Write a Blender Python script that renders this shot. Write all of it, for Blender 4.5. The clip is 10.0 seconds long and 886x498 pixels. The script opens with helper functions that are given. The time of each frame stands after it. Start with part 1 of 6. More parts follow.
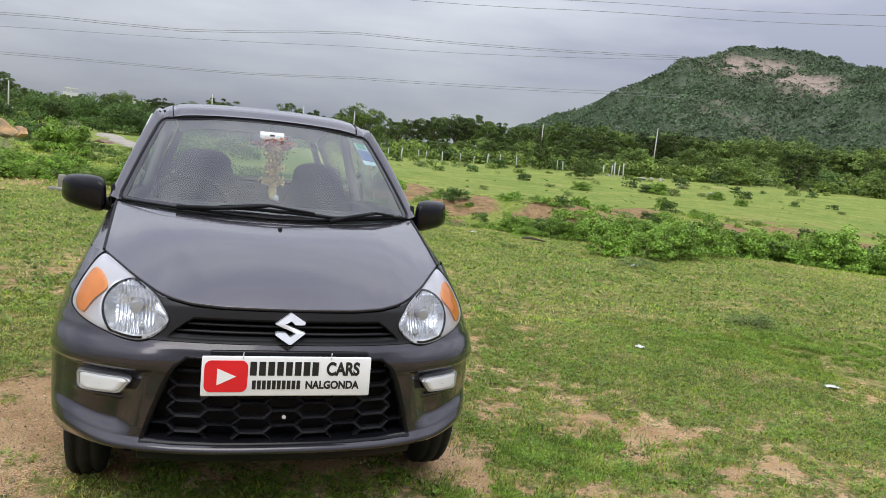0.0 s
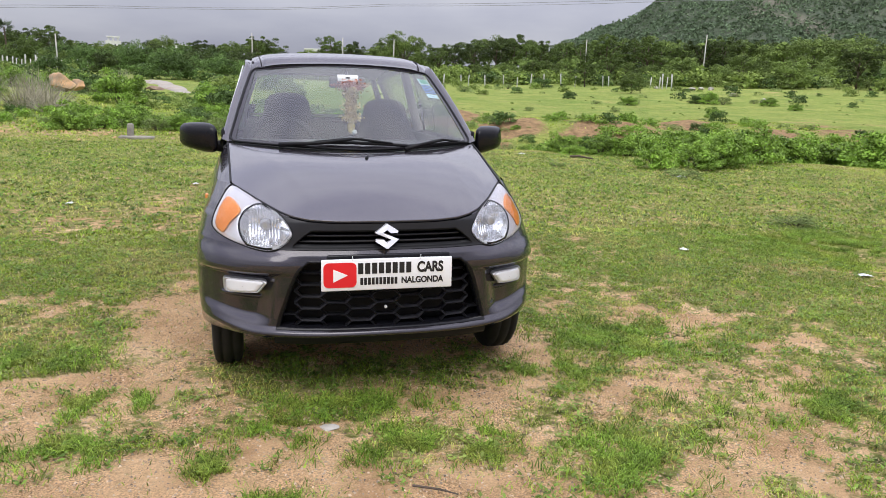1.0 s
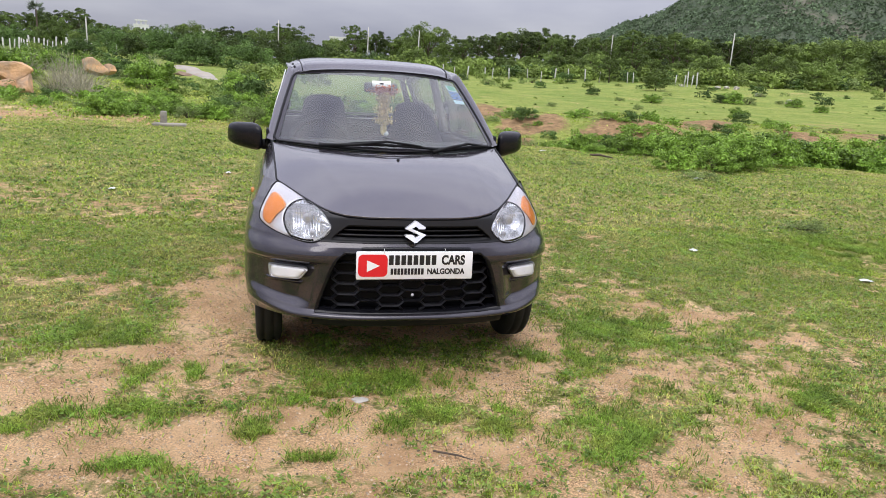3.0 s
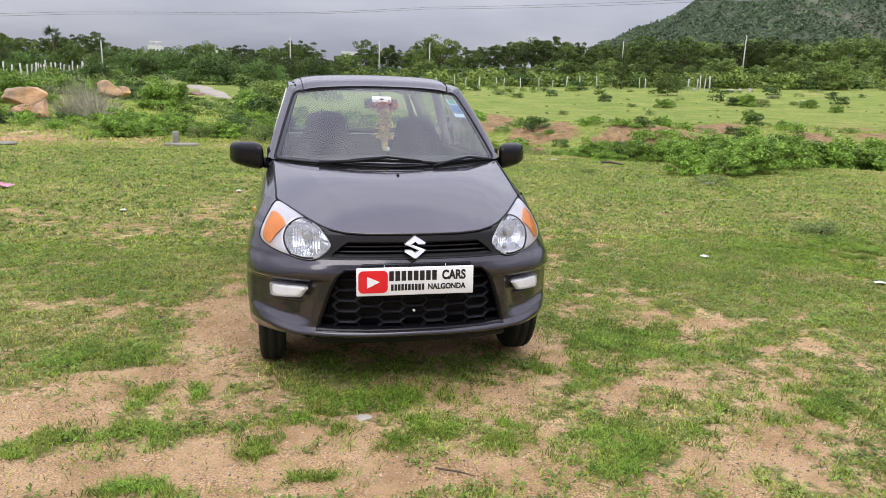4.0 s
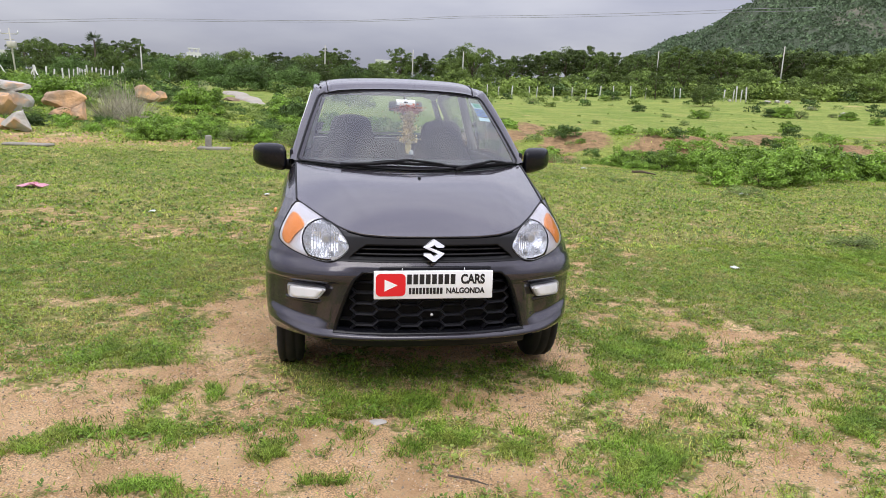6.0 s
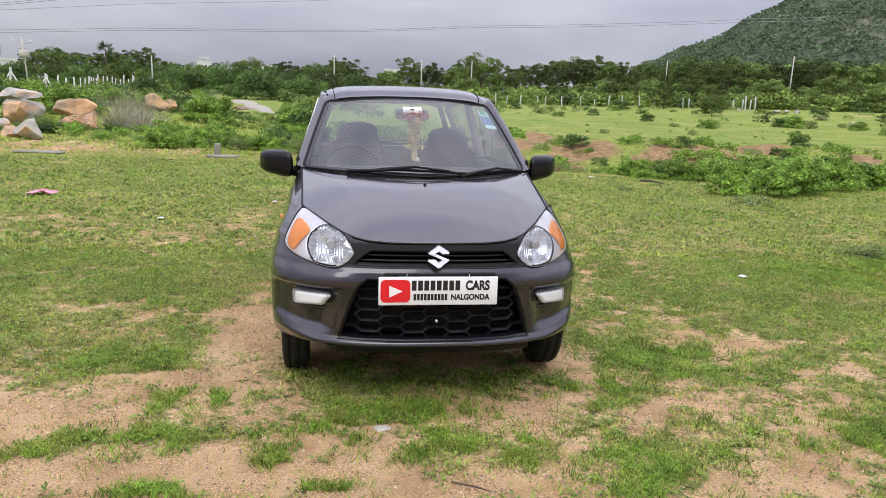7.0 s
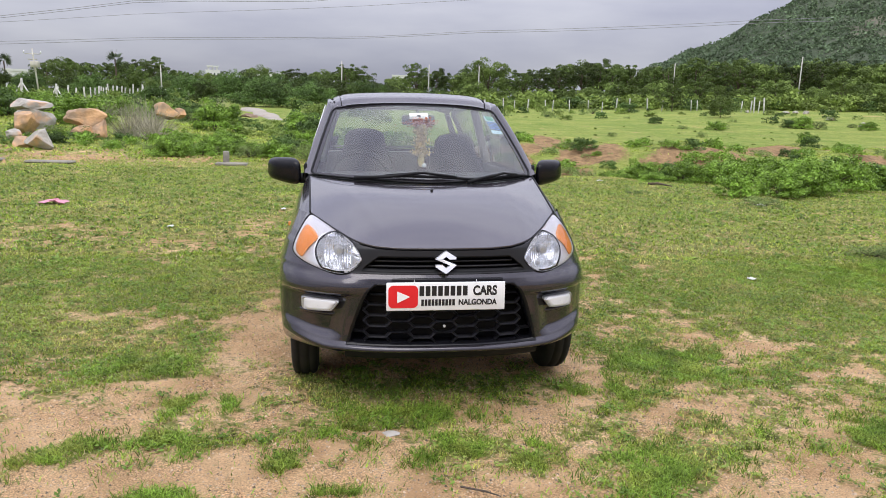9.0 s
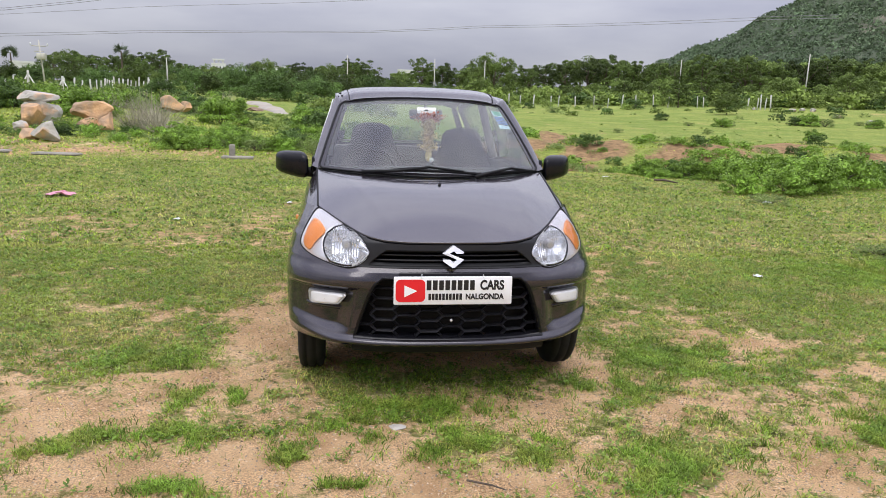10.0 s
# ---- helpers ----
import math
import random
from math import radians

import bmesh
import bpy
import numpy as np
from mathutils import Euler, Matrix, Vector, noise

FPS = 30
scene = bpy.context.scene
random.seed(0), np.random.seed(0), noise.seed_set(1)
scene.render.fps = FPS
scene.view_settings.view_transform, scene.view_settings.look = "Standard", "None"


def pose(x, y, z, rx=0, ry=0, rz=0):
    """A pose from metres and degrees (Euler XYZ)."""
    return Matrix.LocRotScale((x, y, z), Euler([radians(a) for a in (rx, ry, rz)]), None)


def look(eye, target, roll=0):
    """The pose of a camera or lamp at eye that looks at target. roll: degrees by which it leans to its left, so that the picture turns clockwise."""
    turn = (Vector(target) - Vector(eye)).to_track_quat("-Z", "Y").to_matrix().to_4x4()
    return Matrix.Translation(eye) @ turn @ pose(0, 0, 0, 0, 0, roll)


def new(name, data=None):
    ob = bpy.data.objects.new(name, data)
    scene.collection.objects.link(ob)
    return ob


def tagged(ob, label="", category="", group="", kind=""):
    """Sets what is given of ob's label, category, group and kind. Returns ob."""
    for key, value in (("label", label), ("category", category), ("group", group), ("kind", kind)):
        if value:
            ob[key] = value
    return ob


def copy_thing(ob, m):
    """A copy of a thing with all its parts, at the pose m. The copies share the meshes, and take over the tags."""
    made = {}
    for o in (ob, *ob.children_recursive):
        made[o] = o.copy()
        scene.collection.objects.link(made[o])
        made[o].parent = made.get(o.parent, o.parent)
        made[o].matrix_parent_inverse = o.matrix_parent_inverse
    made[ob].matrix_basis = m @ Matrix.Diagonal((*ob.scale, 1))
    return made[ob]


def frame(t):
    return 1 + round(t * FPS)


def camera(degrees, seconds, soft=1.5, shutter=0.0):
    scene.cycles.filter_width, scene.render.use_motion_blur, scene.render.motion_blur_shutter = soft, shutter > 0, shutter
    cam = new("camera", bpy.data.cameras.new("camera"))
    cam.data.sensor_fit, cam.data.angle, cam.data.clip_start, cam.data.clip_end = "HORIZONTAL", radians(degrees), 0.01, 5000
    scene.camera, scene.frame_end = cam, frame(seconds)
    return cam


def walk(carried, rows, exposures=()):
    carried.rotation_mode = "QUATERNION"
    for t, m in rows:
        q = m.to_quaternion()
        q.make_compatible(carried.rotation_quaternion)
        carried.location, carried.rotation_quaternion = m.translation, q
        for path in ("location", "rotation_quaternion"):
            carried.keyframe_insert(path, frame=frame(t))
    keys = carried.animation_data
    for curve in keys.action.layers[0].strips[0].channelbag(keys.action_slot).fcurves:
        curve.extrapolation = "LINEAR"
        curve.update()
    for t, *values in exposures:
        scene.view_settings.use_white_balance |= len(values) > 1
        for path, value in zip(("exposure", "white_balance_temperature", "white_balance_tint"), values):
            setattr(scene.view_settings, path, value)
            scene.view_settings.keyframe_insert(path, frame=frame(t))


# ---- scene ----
cam = camera(60.8, 10.0, soft=0.6)
PATH = [
    (0, (-0.275, -2.221, 1.196), (0.336, -0.327, 0.998), 5.9),
    (0.5, (-0.476, -2.436, 1.195), (0.111, -0.554, 0.861), 2.5),
    (1, (-0.495, -2.727, 1.213), (-0.004, -0.829, 0.815), 2.1),
    (1.5, (-0.514, -2.896, 1.252), (-0.099, -0.984, 0.837), 2.9),
    (2, (-0.581, -3.019, 1.294), (-0.14, -1.115, 0.871), 4.5),
    (3.5, (-0.593, -3.04, 1.298), (-0.166, -1.131, 0.882), 2.7),
    (4, (-0.521, -3.04, 1.312), (-0.121, -1.121, 0.916), 1.8),
    (4.5, (-0.474, -3.036, 1.295), (-0.103, -1.109, 0.907), 1.8),
    (5, (-0.453, -3.028, 1.297), (-0.136, -1.094, 0.897), 1.5),
    (6.5, (-0.472, -3.003, 1.279), (-0.146, -1.063, 0.917), 2.6),
    (7, (-0.454, -3.012, 1.276), (-0.154, -1.067, 0.921), 2.5),
    (7.5, (-0.456, -3.013, 1.276), (-0.2, -1.064, 0.903), 2.8),
    (8, (-0.44, -2.995, 1.272), (-0.181, -1.048, 0.893), 2.6),
    (8.5, (-0.442, -3.008, 1.277), (-0.161, -1.063, 0.907), 2.0),
    (9, (-0.448, -3.028, 1.281), (-0.172, -1.077, 0.938), 1.8),
    (9.5, (-0.447, -3.028, 1.271), (-0.172, -1.076, 0.933), 1.9),
    (10, (-0.462, -3.03, 1.278), (-0.197, -1.08, 0.922), 2.2),
]
walk(cam, [(t, look(eye, target, roll)) for t, eye, target, roll in PATH], [(0.0, -0.25, 6500, 3.0), (0.4, -0.13, 6500, 6.0), (1.0, -0.06, 6500, 8.7), (10.0, -0.09, 6500, 8.7)])

# ---------------------------------------------------------------- world and light
world = bpy.data.worlds.new("world")
scene.world = world
world.use_nodes = True


def wire(tree, a, out, b, inp):
    tree.links.new(a.outputs[out], b.inputs[inp])


def overcast(tree):
    tree.nodes.clear()
    N = tree.nodes.new
    sky = N("ShaderNodeTexSky")
    sky.sky_type, sky.sun_disc = "NISHITA", False
    sky.sun_elevation, sky.sun_rotation = radians(55), radians(200)
    co = N("ShaderNodeTexCoord")
    mp = N("ShaderNodeMapping")
    mp.inputs["Scale"].default_value = (1.0, 1.0, 4.5)
    wire(tree, co, "Generated", mp, "Vector")
    n1 = N("ShaderNodeTexNoise")
    n1.inputs["Scale"].default_value, n1.inputs["Detail"].default_value, n1.inputs["Roughness"].default_value = 2.2, 6, 0.5
    wire(tree, mp, "Vector", n1, "Vector")
    ramp = N("ShaderNodeValToRGB")
    ramp.color_ramp.elements[0].position, ramp.color_ramp.elements[0].color = 0.36, (0.38, 0.385, 0.50, 1)
    ramp.color_ramp.elements[1].position, ramp.color_ramp.elements[1].color = 0.66, (0.63, 0.63, 0.71, 1)
    wire(tree, n1, "Fac", ramp, "Fac")
    sep = N("ShaderNodeSeparateXYZ")
    wire(tree, co, "Generated", sep, "Vector")
    up = N("ShaderNodeMapRange")
    up.inputs["From Min"].default_value, up.inputs["From Max"].default_value = 0.0, 0.9
    up.inputs["To Min"].default_value, up.inputs["To Max"].default_value = 1.0, SKY_TOP
    wire(tree, sep, "Z", up, "Value")
    mul = N("ShaderNodeVectorMath")
    mul.operation = "SCALE"
    wire(tree, ramp, "Color", mul, 0)
    wire(tree, up, "Result", mul, "Scale")
    bgc, bgs, add, out = N("ShaderNodeBackground"), N("ShaderNodeBackground"), N("ShaderNodeAddShader"), N("ShaderNodeOutputWorld")
    wire(tree, mul, "Vector", bgc, "Color")
    bgc.inputs["Strength"].default_value = CLOUD
    wire(tree, sky, "Color", bgs, "Color")
    bgs.inputs["Strength"].default_value = 0.008
    wire(tree, bgc, 0, add, 0)
    wire(tree, bgs, 0, add, 1)
    wire(tree, add, 0, out, "Surface")


CLOUD, SKY_TOP = 0.64, 6.0
overcast(world.node_tree)
sun = new("sun", bpy.data.lights.new("sun", "SUN"))
sun.data.energy, sun.data.angle, sun.data.color = 1.6, radians(40), (1.0, 0.96, 0.9)
sun.matrix_world = look((-6, -14, 28), (0, 3, 0))
scene.view_settings.exposure = 0.0

# ---------------------------------------------------------------- materials


def material(name, colour, rough=0.6, metal=0.0, vary=0.15, scale=8.0, bump=0.0, bump_scale=60.0, coat=0.0, spread=0.0,
             isle=0.0, second=None, second_at=(0.5, 0.62), second_scale=3.0, transmit=0.0, spec=0.5, emit=None, subsurf=0.0, detail=6):
    """A procedural surface: base colour with fine and coarse variation, a second colour in blotches, and bump."""
    m = bpy.data.materials.new(name)
    m.use_nodes = True
    t = m.node_tree
    N = t.nodes.new
    b = t.nodes["Principled BSDF"]
    b.inputs["Roughness"].default_value, b.inputs["Metallic"].default_value = rough, metal
    b.inputs["Coat Weight"].default_value, b.inputs["Coat Roughness"].default_value = coat, 0.06
    b.inputs["Specular IOR Level"].default_value = spec
    co = N("ShaderNodeTexCoord")
    n1 = N("ShaderNodeTexNoise")
    n1.inputs["Scale"].default_value, n1.inputs["Detail"].default_value = scale, detail
    wire(t, co, "Object", n1, "Vector")
    hsv = N("ShaderNodeHueSaturation")
    hsv.inputs["Color"].default_value = (*colour, 1)
    val = N("ShaderNodeMapRange")
    val.inputs["From Min"].default_value, val.inputs["From Max"].default_value = 0.3, 0.7
    val.inputs["To Min"].default_value, val.inputs["To Max"].default_value = 1 - vary, 1 + vary
    wire(t, n1, "Fac", val, "Value")
    last = val.outputs["Result"]

    def times(last, source, amount):
        r = N("ShaderNodeMapRange")
        r.inputs["To Min"].default_value, r.inputs["To Max"].default_value = 1 - amount, 1 + amount
        t.links.new(source, r.inputs["Value"])
        mu = N("ShaderNodeMath")
        mu.operation = "MULTIPLY"
        t.links.new(last, mu.inputs[0])
        wire(t, r, "Result", mu, 1)
        return mu.outputs[0]
    if isle:
        g = N("ShaderNodeNewGeometry")
        last = times(last, g.outputs["Random Per Island"], isle)
    if spread:
        o = N("ShaderNodeObjectInfo")
        last = times(last, o.outputs["Random"], spread)
    if second:
        n2 = N("ShaderNodeTexNoise")
        n2.inputs["Scale"].default_value, n2.inputs["Detail"].default_value = second_scale, 8
        wire(t, co, "Object", n2, "Vector")
        r2 = N("ShaderNodeMapRange")
        r2.inputs["From Min"].default_value, r2.inputs["From Max"].default_value = second_at
        wire(t, n2, "Fac", r2, "Value")
        mix = N("ShaderNodeMix")
        mix.data_type = "RGBA"
        mix.inputs["A"].default_value, mix.inputs["B"].default_value = (*colour, 1), (*second, 1)
        wire(t, r2, "Result", mix, "Factor")
        wire(t, mix, "Result", hsv, "Color")
    t.links.new(last, hsv.inputs["Value"])
    wire(t, hsv, "Color", b, "Base Color")
    if bump:
        n3 = N("ShaderNodeTexNoise")
        n3.inputs["Scale"].default_value, n3.inputs["Detail"].default_value = bump_scale, 6
        wire(t, co, "Object", n3, "Vector")
        bm_ = N("ShaderNodeBump")
        bm_.inputs["Strength"].default_value, bm_.inputs["Distance"].default_value = 1.0, bump
        wire(t, n3, "Fac", bm_, "Height")
        wire(t, bm_, "Normal", b, "Normal")
    if transmit:
        tr = N("ShaderNodeBsdfTranslucent")
        wire(t, hsv, "Color", tr, "Color")
        ms = N("ShaderNodeMixShader")
        ms.inputs["Fac"].default_value = transmit
        t.links.new(b.outputs[0], ms.inputs[1])
        t.links.new(tr.outputs[0], ms.inputs[2])
        t.links.new(ms.outputs[0], t.nodes["Material Output"].inputs["Surface"])
    if emit:
        b.inputs["Emission Color"].default_value, b.inputs["Emission Strength"].default_value = (*emit[0], 1), emit[1]
    return m


def glass(name, tint, rough=0.0, clear=0.9, double=1.0, haze=0.0):
    """A thin pane: mostly see-through, with a mirror layer by Fresnel on both of its faces and a pale film for sky haze
    and dust.
    """
    m = bpy.data.materials.new(name)
    m.use_nodes = True
    t = m.node_tree
    N = t.nodes.new
    t.nodes.clear()
    out, tr, gl, fr, mx, mu = N("ShaderNodeOutputMaterial"), N("ShaderNodeBsdfTransparent"), N("ShaderNodeBsdfGlossy"), N("ShaderNodeFresnel"), N("ShaderNodeMixShader"), N("ShaderNodeMath")
    tr.inputs["Color"].default_value = (*[c * clear for c in tint], 1)
    gl.inputs["Roughness"].default_value = rough
    fr.inputs["IOR"].default_value = 1.52
    mu.operation, mu.use_clamp = "MULTIPLY", True
    mu.inputs[1].default_value = double
    wire(t, fr, 0, mu, 0)
    wire(t, mu, 0, mx, 0)
    if haze:
        # A pale diffuse film puts in the whitish sky reflection, with some dust.
        film, dm, no, mr = N("ShaderNodeBsdfDiffuse"), N("ShaderNodeMixShader"), N("ShaderNodeTexNoise"), N("ShaderNodeMapRange")
        film.inputs["Color"].default_value = (0.62, 0.60, 0.62, 1)
        no.inputs["Scale"].default_value, no.inputs["Detail"].default_value = 5.0, 6
        mr.inputs["To Min"].default_value, mr.inputs["To Max"].default_value = haze * 0.4, haze * 1.6
        wire(t, no, "Fac", mr, "Value")
        wire(t, mr, "Result", dm, 0)
        t.links.new(tr.outputs[0], dm.inputs[1])
        t.links.new(film.outputs[0], dm.inputs[2])
        t.links.new(dm.outputs[0], mx.inputs[1])
    else:
        t.links.new(tr.outputs[0], mx.inputs[1])
    t.links.new(gl.outputs[0], mx.inputs[2])
    wire(t, mx, 0, out, 0)
    return m


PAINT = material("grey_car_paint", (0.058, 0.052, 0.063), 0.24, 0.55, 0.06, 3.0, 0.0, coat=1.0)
# Same paint as the body, darkened for the dark ground it reflects.
PAINT_SHADED = material("shaded_car_paint", (0.038, 0.034, 0.042), 0.22, 0.55, 0.06, 4.0, 0.0, coat=0.8)
GARNISH = material("dark_grille_plastic", (0.011, 0.011, 0.013), 0.42, 0.0, 0.15, 20, 0.0002, 300, spec=0.35)
HONEY = material("satin_black_grille_mesh", (0.020, 0.020, 0.023), 0.30, 0.0, 0.15, 20)
BLACK = material("black_plastic", (0.006, 0.006, 0.007), 0.5, 0.0, 0.2, 30, 0.0003, 250, spec=0.22)
BLACK_GLOSS = material("black_satin_plastic", (0.006, 0.006, 0.008), 0.20, 0.0, 0.2, 12, 0.0, spec=0.25)
RUBBER = material("tyre_rubber", (0.010, 0.0095, 0.009), 0.75, 0.0, 0.3, 20, 0.0006, 150, second=(0.04, 0.03, 0.022), second_at=(0.55, 0.75))
CHROME = material("chrome", (0.86, 0.86, 0.88), 0.22, 0.6, 0.03, 10)
SILVER = material("silver_lamp_plastic", (0.74, 0.74, 0.78), 0.24, 0.4, 0.05, 10)
DISH = material("lamp_reflector", (0.86, 0.88, 0.92), 0.14, 0.8, 0.12, 60)
AMBER = material("amber_lens", (0.80, 0.31, 0.075), 0.2, 0.0, 0.12, 40, 0.0006, 160, coat=0.5)
FOG = material("fog_lamp_cover", (0.74, 0.74, 0.75), 0.35, 0.0, 0.05, 12)
PLATE = material("white_plate", (0.82, 0.82, 0.82), 0.35, 0.0, 0.03, 15)
RED = material("red_print", (0.72, 0.012, 0.02), 0.4, 0.0, 0.06, 15)
WHITE = material("white_print", (0.85, 0.85, 0.85), 0.4, 0.0, 0.04, 15)
INK = material("black_print", (0.01, 0.01, 0.012), 0.4, 0.0, 0.1, 30)
RIM = material("wheel_cover_silver", (0.5, 0.5, 0.52), 0.35, 0.6, 0.1, 12)
SEAT = material("seat_fabric", (0.028, 0.026, 0.028), 0.85, 0.0, 0.2, 60, 0.0008, 200)
CABIN = material("cabin_trim", (0.05, 0.048, 0.05), 0.7, 0.0, 0.15, 25, 0.0004, 200)
CABIN_LIGHT = material("beige_cabin_trim", (0.42, 0.40, 0.38), 0.7, 0.0, 0.1, 12, 0.0004, 200)
GOLD = material("gold_tinsel", (0.86, 0.68, 0.30), 0.35, 0.25, 0.4, 60, isle=0.35)
RED_CLOTH = material("red_cloth", (0.50, 0.17, 0.09), 0.7, 0.0, 0.3, 60)
STICK_G = material("green_sticker", (0.05, 0.36, 0.22), 0.4, 0.0, 0.1, 30)
STICK_B = material("blue_sticker", (0.06, 0.20, 0.55), 0.4, 0.0, 0.2, 60)
STICK_W = material("pale_sticker", (0.55, 0.72, 0.80), 0.4, 0.0, 0.2, 60)
PANE = glass("windscreen_glass", (0.86, 0.93, 0.90), 0.0, 0.92, double=1.6, haze=0.025)
PANE_SIDE = glass("side_glass", (0.72, 0.80, 0.76), 0.0, 0.9, double=0.6)
CLEAR = glass("lamp_lens_glass", (1, 1, 1), 0.02, 0.97)
GRANITE = material("boulder_stone", (0.40, 0.28, 0.18), 0.85, 0.0, 0.25, 3, 0.016, 18, second=(0.58, 0.345, 0.175), second_at=(0.42, 0.6), second_scale=2.2)
GREYROCK = material("pale_boulder_stone", (0.42, 0.39, 0.34), 0.85, 0.0, 0.2, 4, 0.012, 18, second=(0.55, 0.34, 0.20), second_at=(0.55, 0.66), second_scale=2.0)
CONCRETE = material("weathered_concrete", (0.55, 0.54, 0.50), 0.85, 0.0, 0.2, 6, 0.003, 60, second=(0.30, 0.28, 0.24), second_at=(0.55, 0.75), spread=0.12)
POLE = material("pole_concrete", (0.50, 0.48, 0.42), 0.8, 0.0, 0.15, 3, 0.003, 40)
CABLE = material("cable_metal", (0.22, 0.22, 0.24), 0.5, 0.3, 0.1, 3)
BARK = material("bark", (0.10, 0.075, 0.055), 0.9, 0.0, 0.3, 8, 0.01, 30)
TWIG = material("dry_twigs", (0.36, 0.33, 0.24), 0.9, 0.0, 0.25, 8, isle=0.3)
# Large vary values paint lit and shaded clumps into the leaf colours.
LEAF_TREE = material("tree_leaves", (0.080, 0.118, 0.027), 0.6, 0.0, 0.55, 0.55, isle=0.28, spread=0.42, transmit=0.14, detail=2, spec=0.18)
LEAF_LIGHT = material("light_tree_leaves", (0.145, 0.205, 0.050), 0.6, 0.0, 0.50, 0.6, isle=0.28, spread=0.32, transmit=0.16, detail=2, spec=0.18)
LEAF_SCRUB = material("far_scrub_leaves", (0.195, 0.265, 0.062), 0.6, 0.0, 0.5, 0.4, isle=0.35, transmit=0.16, detail=3, spec=0.15)
LEAF_BUSH = material("bush_leaves", (0.205, 0.330, 0.050), 0.45, 0.0, 0.42, 2.2, isle=0.35, spread=0.25, transmit=0.18, detail=2, spec=0.18)
LEAF_GREY = material("greyish_bush_leaves", (0.205, 0.270, 0.085), 0.6, 0.0, 0.35, 2.5, isle=0.35, spread=0.2, transmit=0.25, spec=0.18)
PALM = material("palm_fronds", (0.05, 0.075, 0.03), 0.6, 0.0, 0.2, 3, isle=0.3)
GRASS = material("grass_blades", (0.325, 0.430, 0.060), 0.5, 0.0, 0.3, 1.3, isle=0.66, transmit=0.38, second=(0.50, 0.47, 0.15), second_at=(0.48, 0.66), second_scale=1.4, spec=0.18)
GRASS_LUSH = material("lush_grass_blades", (0.225, 0.345, 0.050), 0.5, 0.0, 0.35, 4.0, isle=0.7, transmit=0.32, second=(0.27, 0.33, 0.06), second_at=(0.48, 0.62), second_scale=6.0, spec=0.2)
STRAW = material("dry_straw", (0.52, 0.42, 0.24), 0.8, 0.0, 0.2, 5, isle=0.4, transmit=0.2)
OLDSTONE = material("dark_weathered_stone", (0.26, 0.24, 0.20), 0.9, 0.0, 0.25, 9, 0.004, 50)
WEED = material("weed_leaves", (0.165, 0.270, 0.044), 0.45, 0.0, 0.25, 2.0, isle=0.5, transmit=0.3, second=(0.27, 0.33, 0.08), second_at=(0.5, 0.66), second_scale=1.1, spec=0.18)
BROWNROCK = material("brown_boulder_stone", (0.24, 0.17, 0.12), 0.9, 0.0, 0.25, 3, 0.01, 18)
# Clump shading is put into this colour too, by its large vary.
LEAF_THORN = material("thorn_bush_leaves", (0.095, 0.158, 0.040), 0.6, 0.0, 0.5, 0.7, isle=0.3, spread=0.3, transmit=0.15, detail=2, spec=0.18)
GRIT = material("grit_stones", (0.42, 0.32, 0.22), 0.9, 0.0, 0.2, 30, isle=0.75)
CLUMP = material("hill_bushes", (0.120, 0.168, 0.094), 0.8, 0.0, 0.40, 0.04, isle=0.5, transmit=0.25, spec=0.1)
HOUSE = material("distant_plaster", (0.66, 0.66, 0.66), 0.8, 0.0, 0.1, 0.3)
WINDOW = material("distant_window", (0.06, 0.07, 0.08), 0.3, 0.0, 0.1, 1)
PINK = material("pink_plastic", (0.60, 0.26, 0.33), 0.4, 0.0, 0.2, 20)
LITTER = material("white_litter", (0.72, 0.74, 0.72), 0.5, 0.0, 0.15, 20)
MUD = material("wet_track", (0.34, 0.30, 0.24), 0.5, 0.0, 0.15, 1.5, second=(0.30, 0.22, 0.16), second_at=(0.5, 0.7), second_scale=0.6)


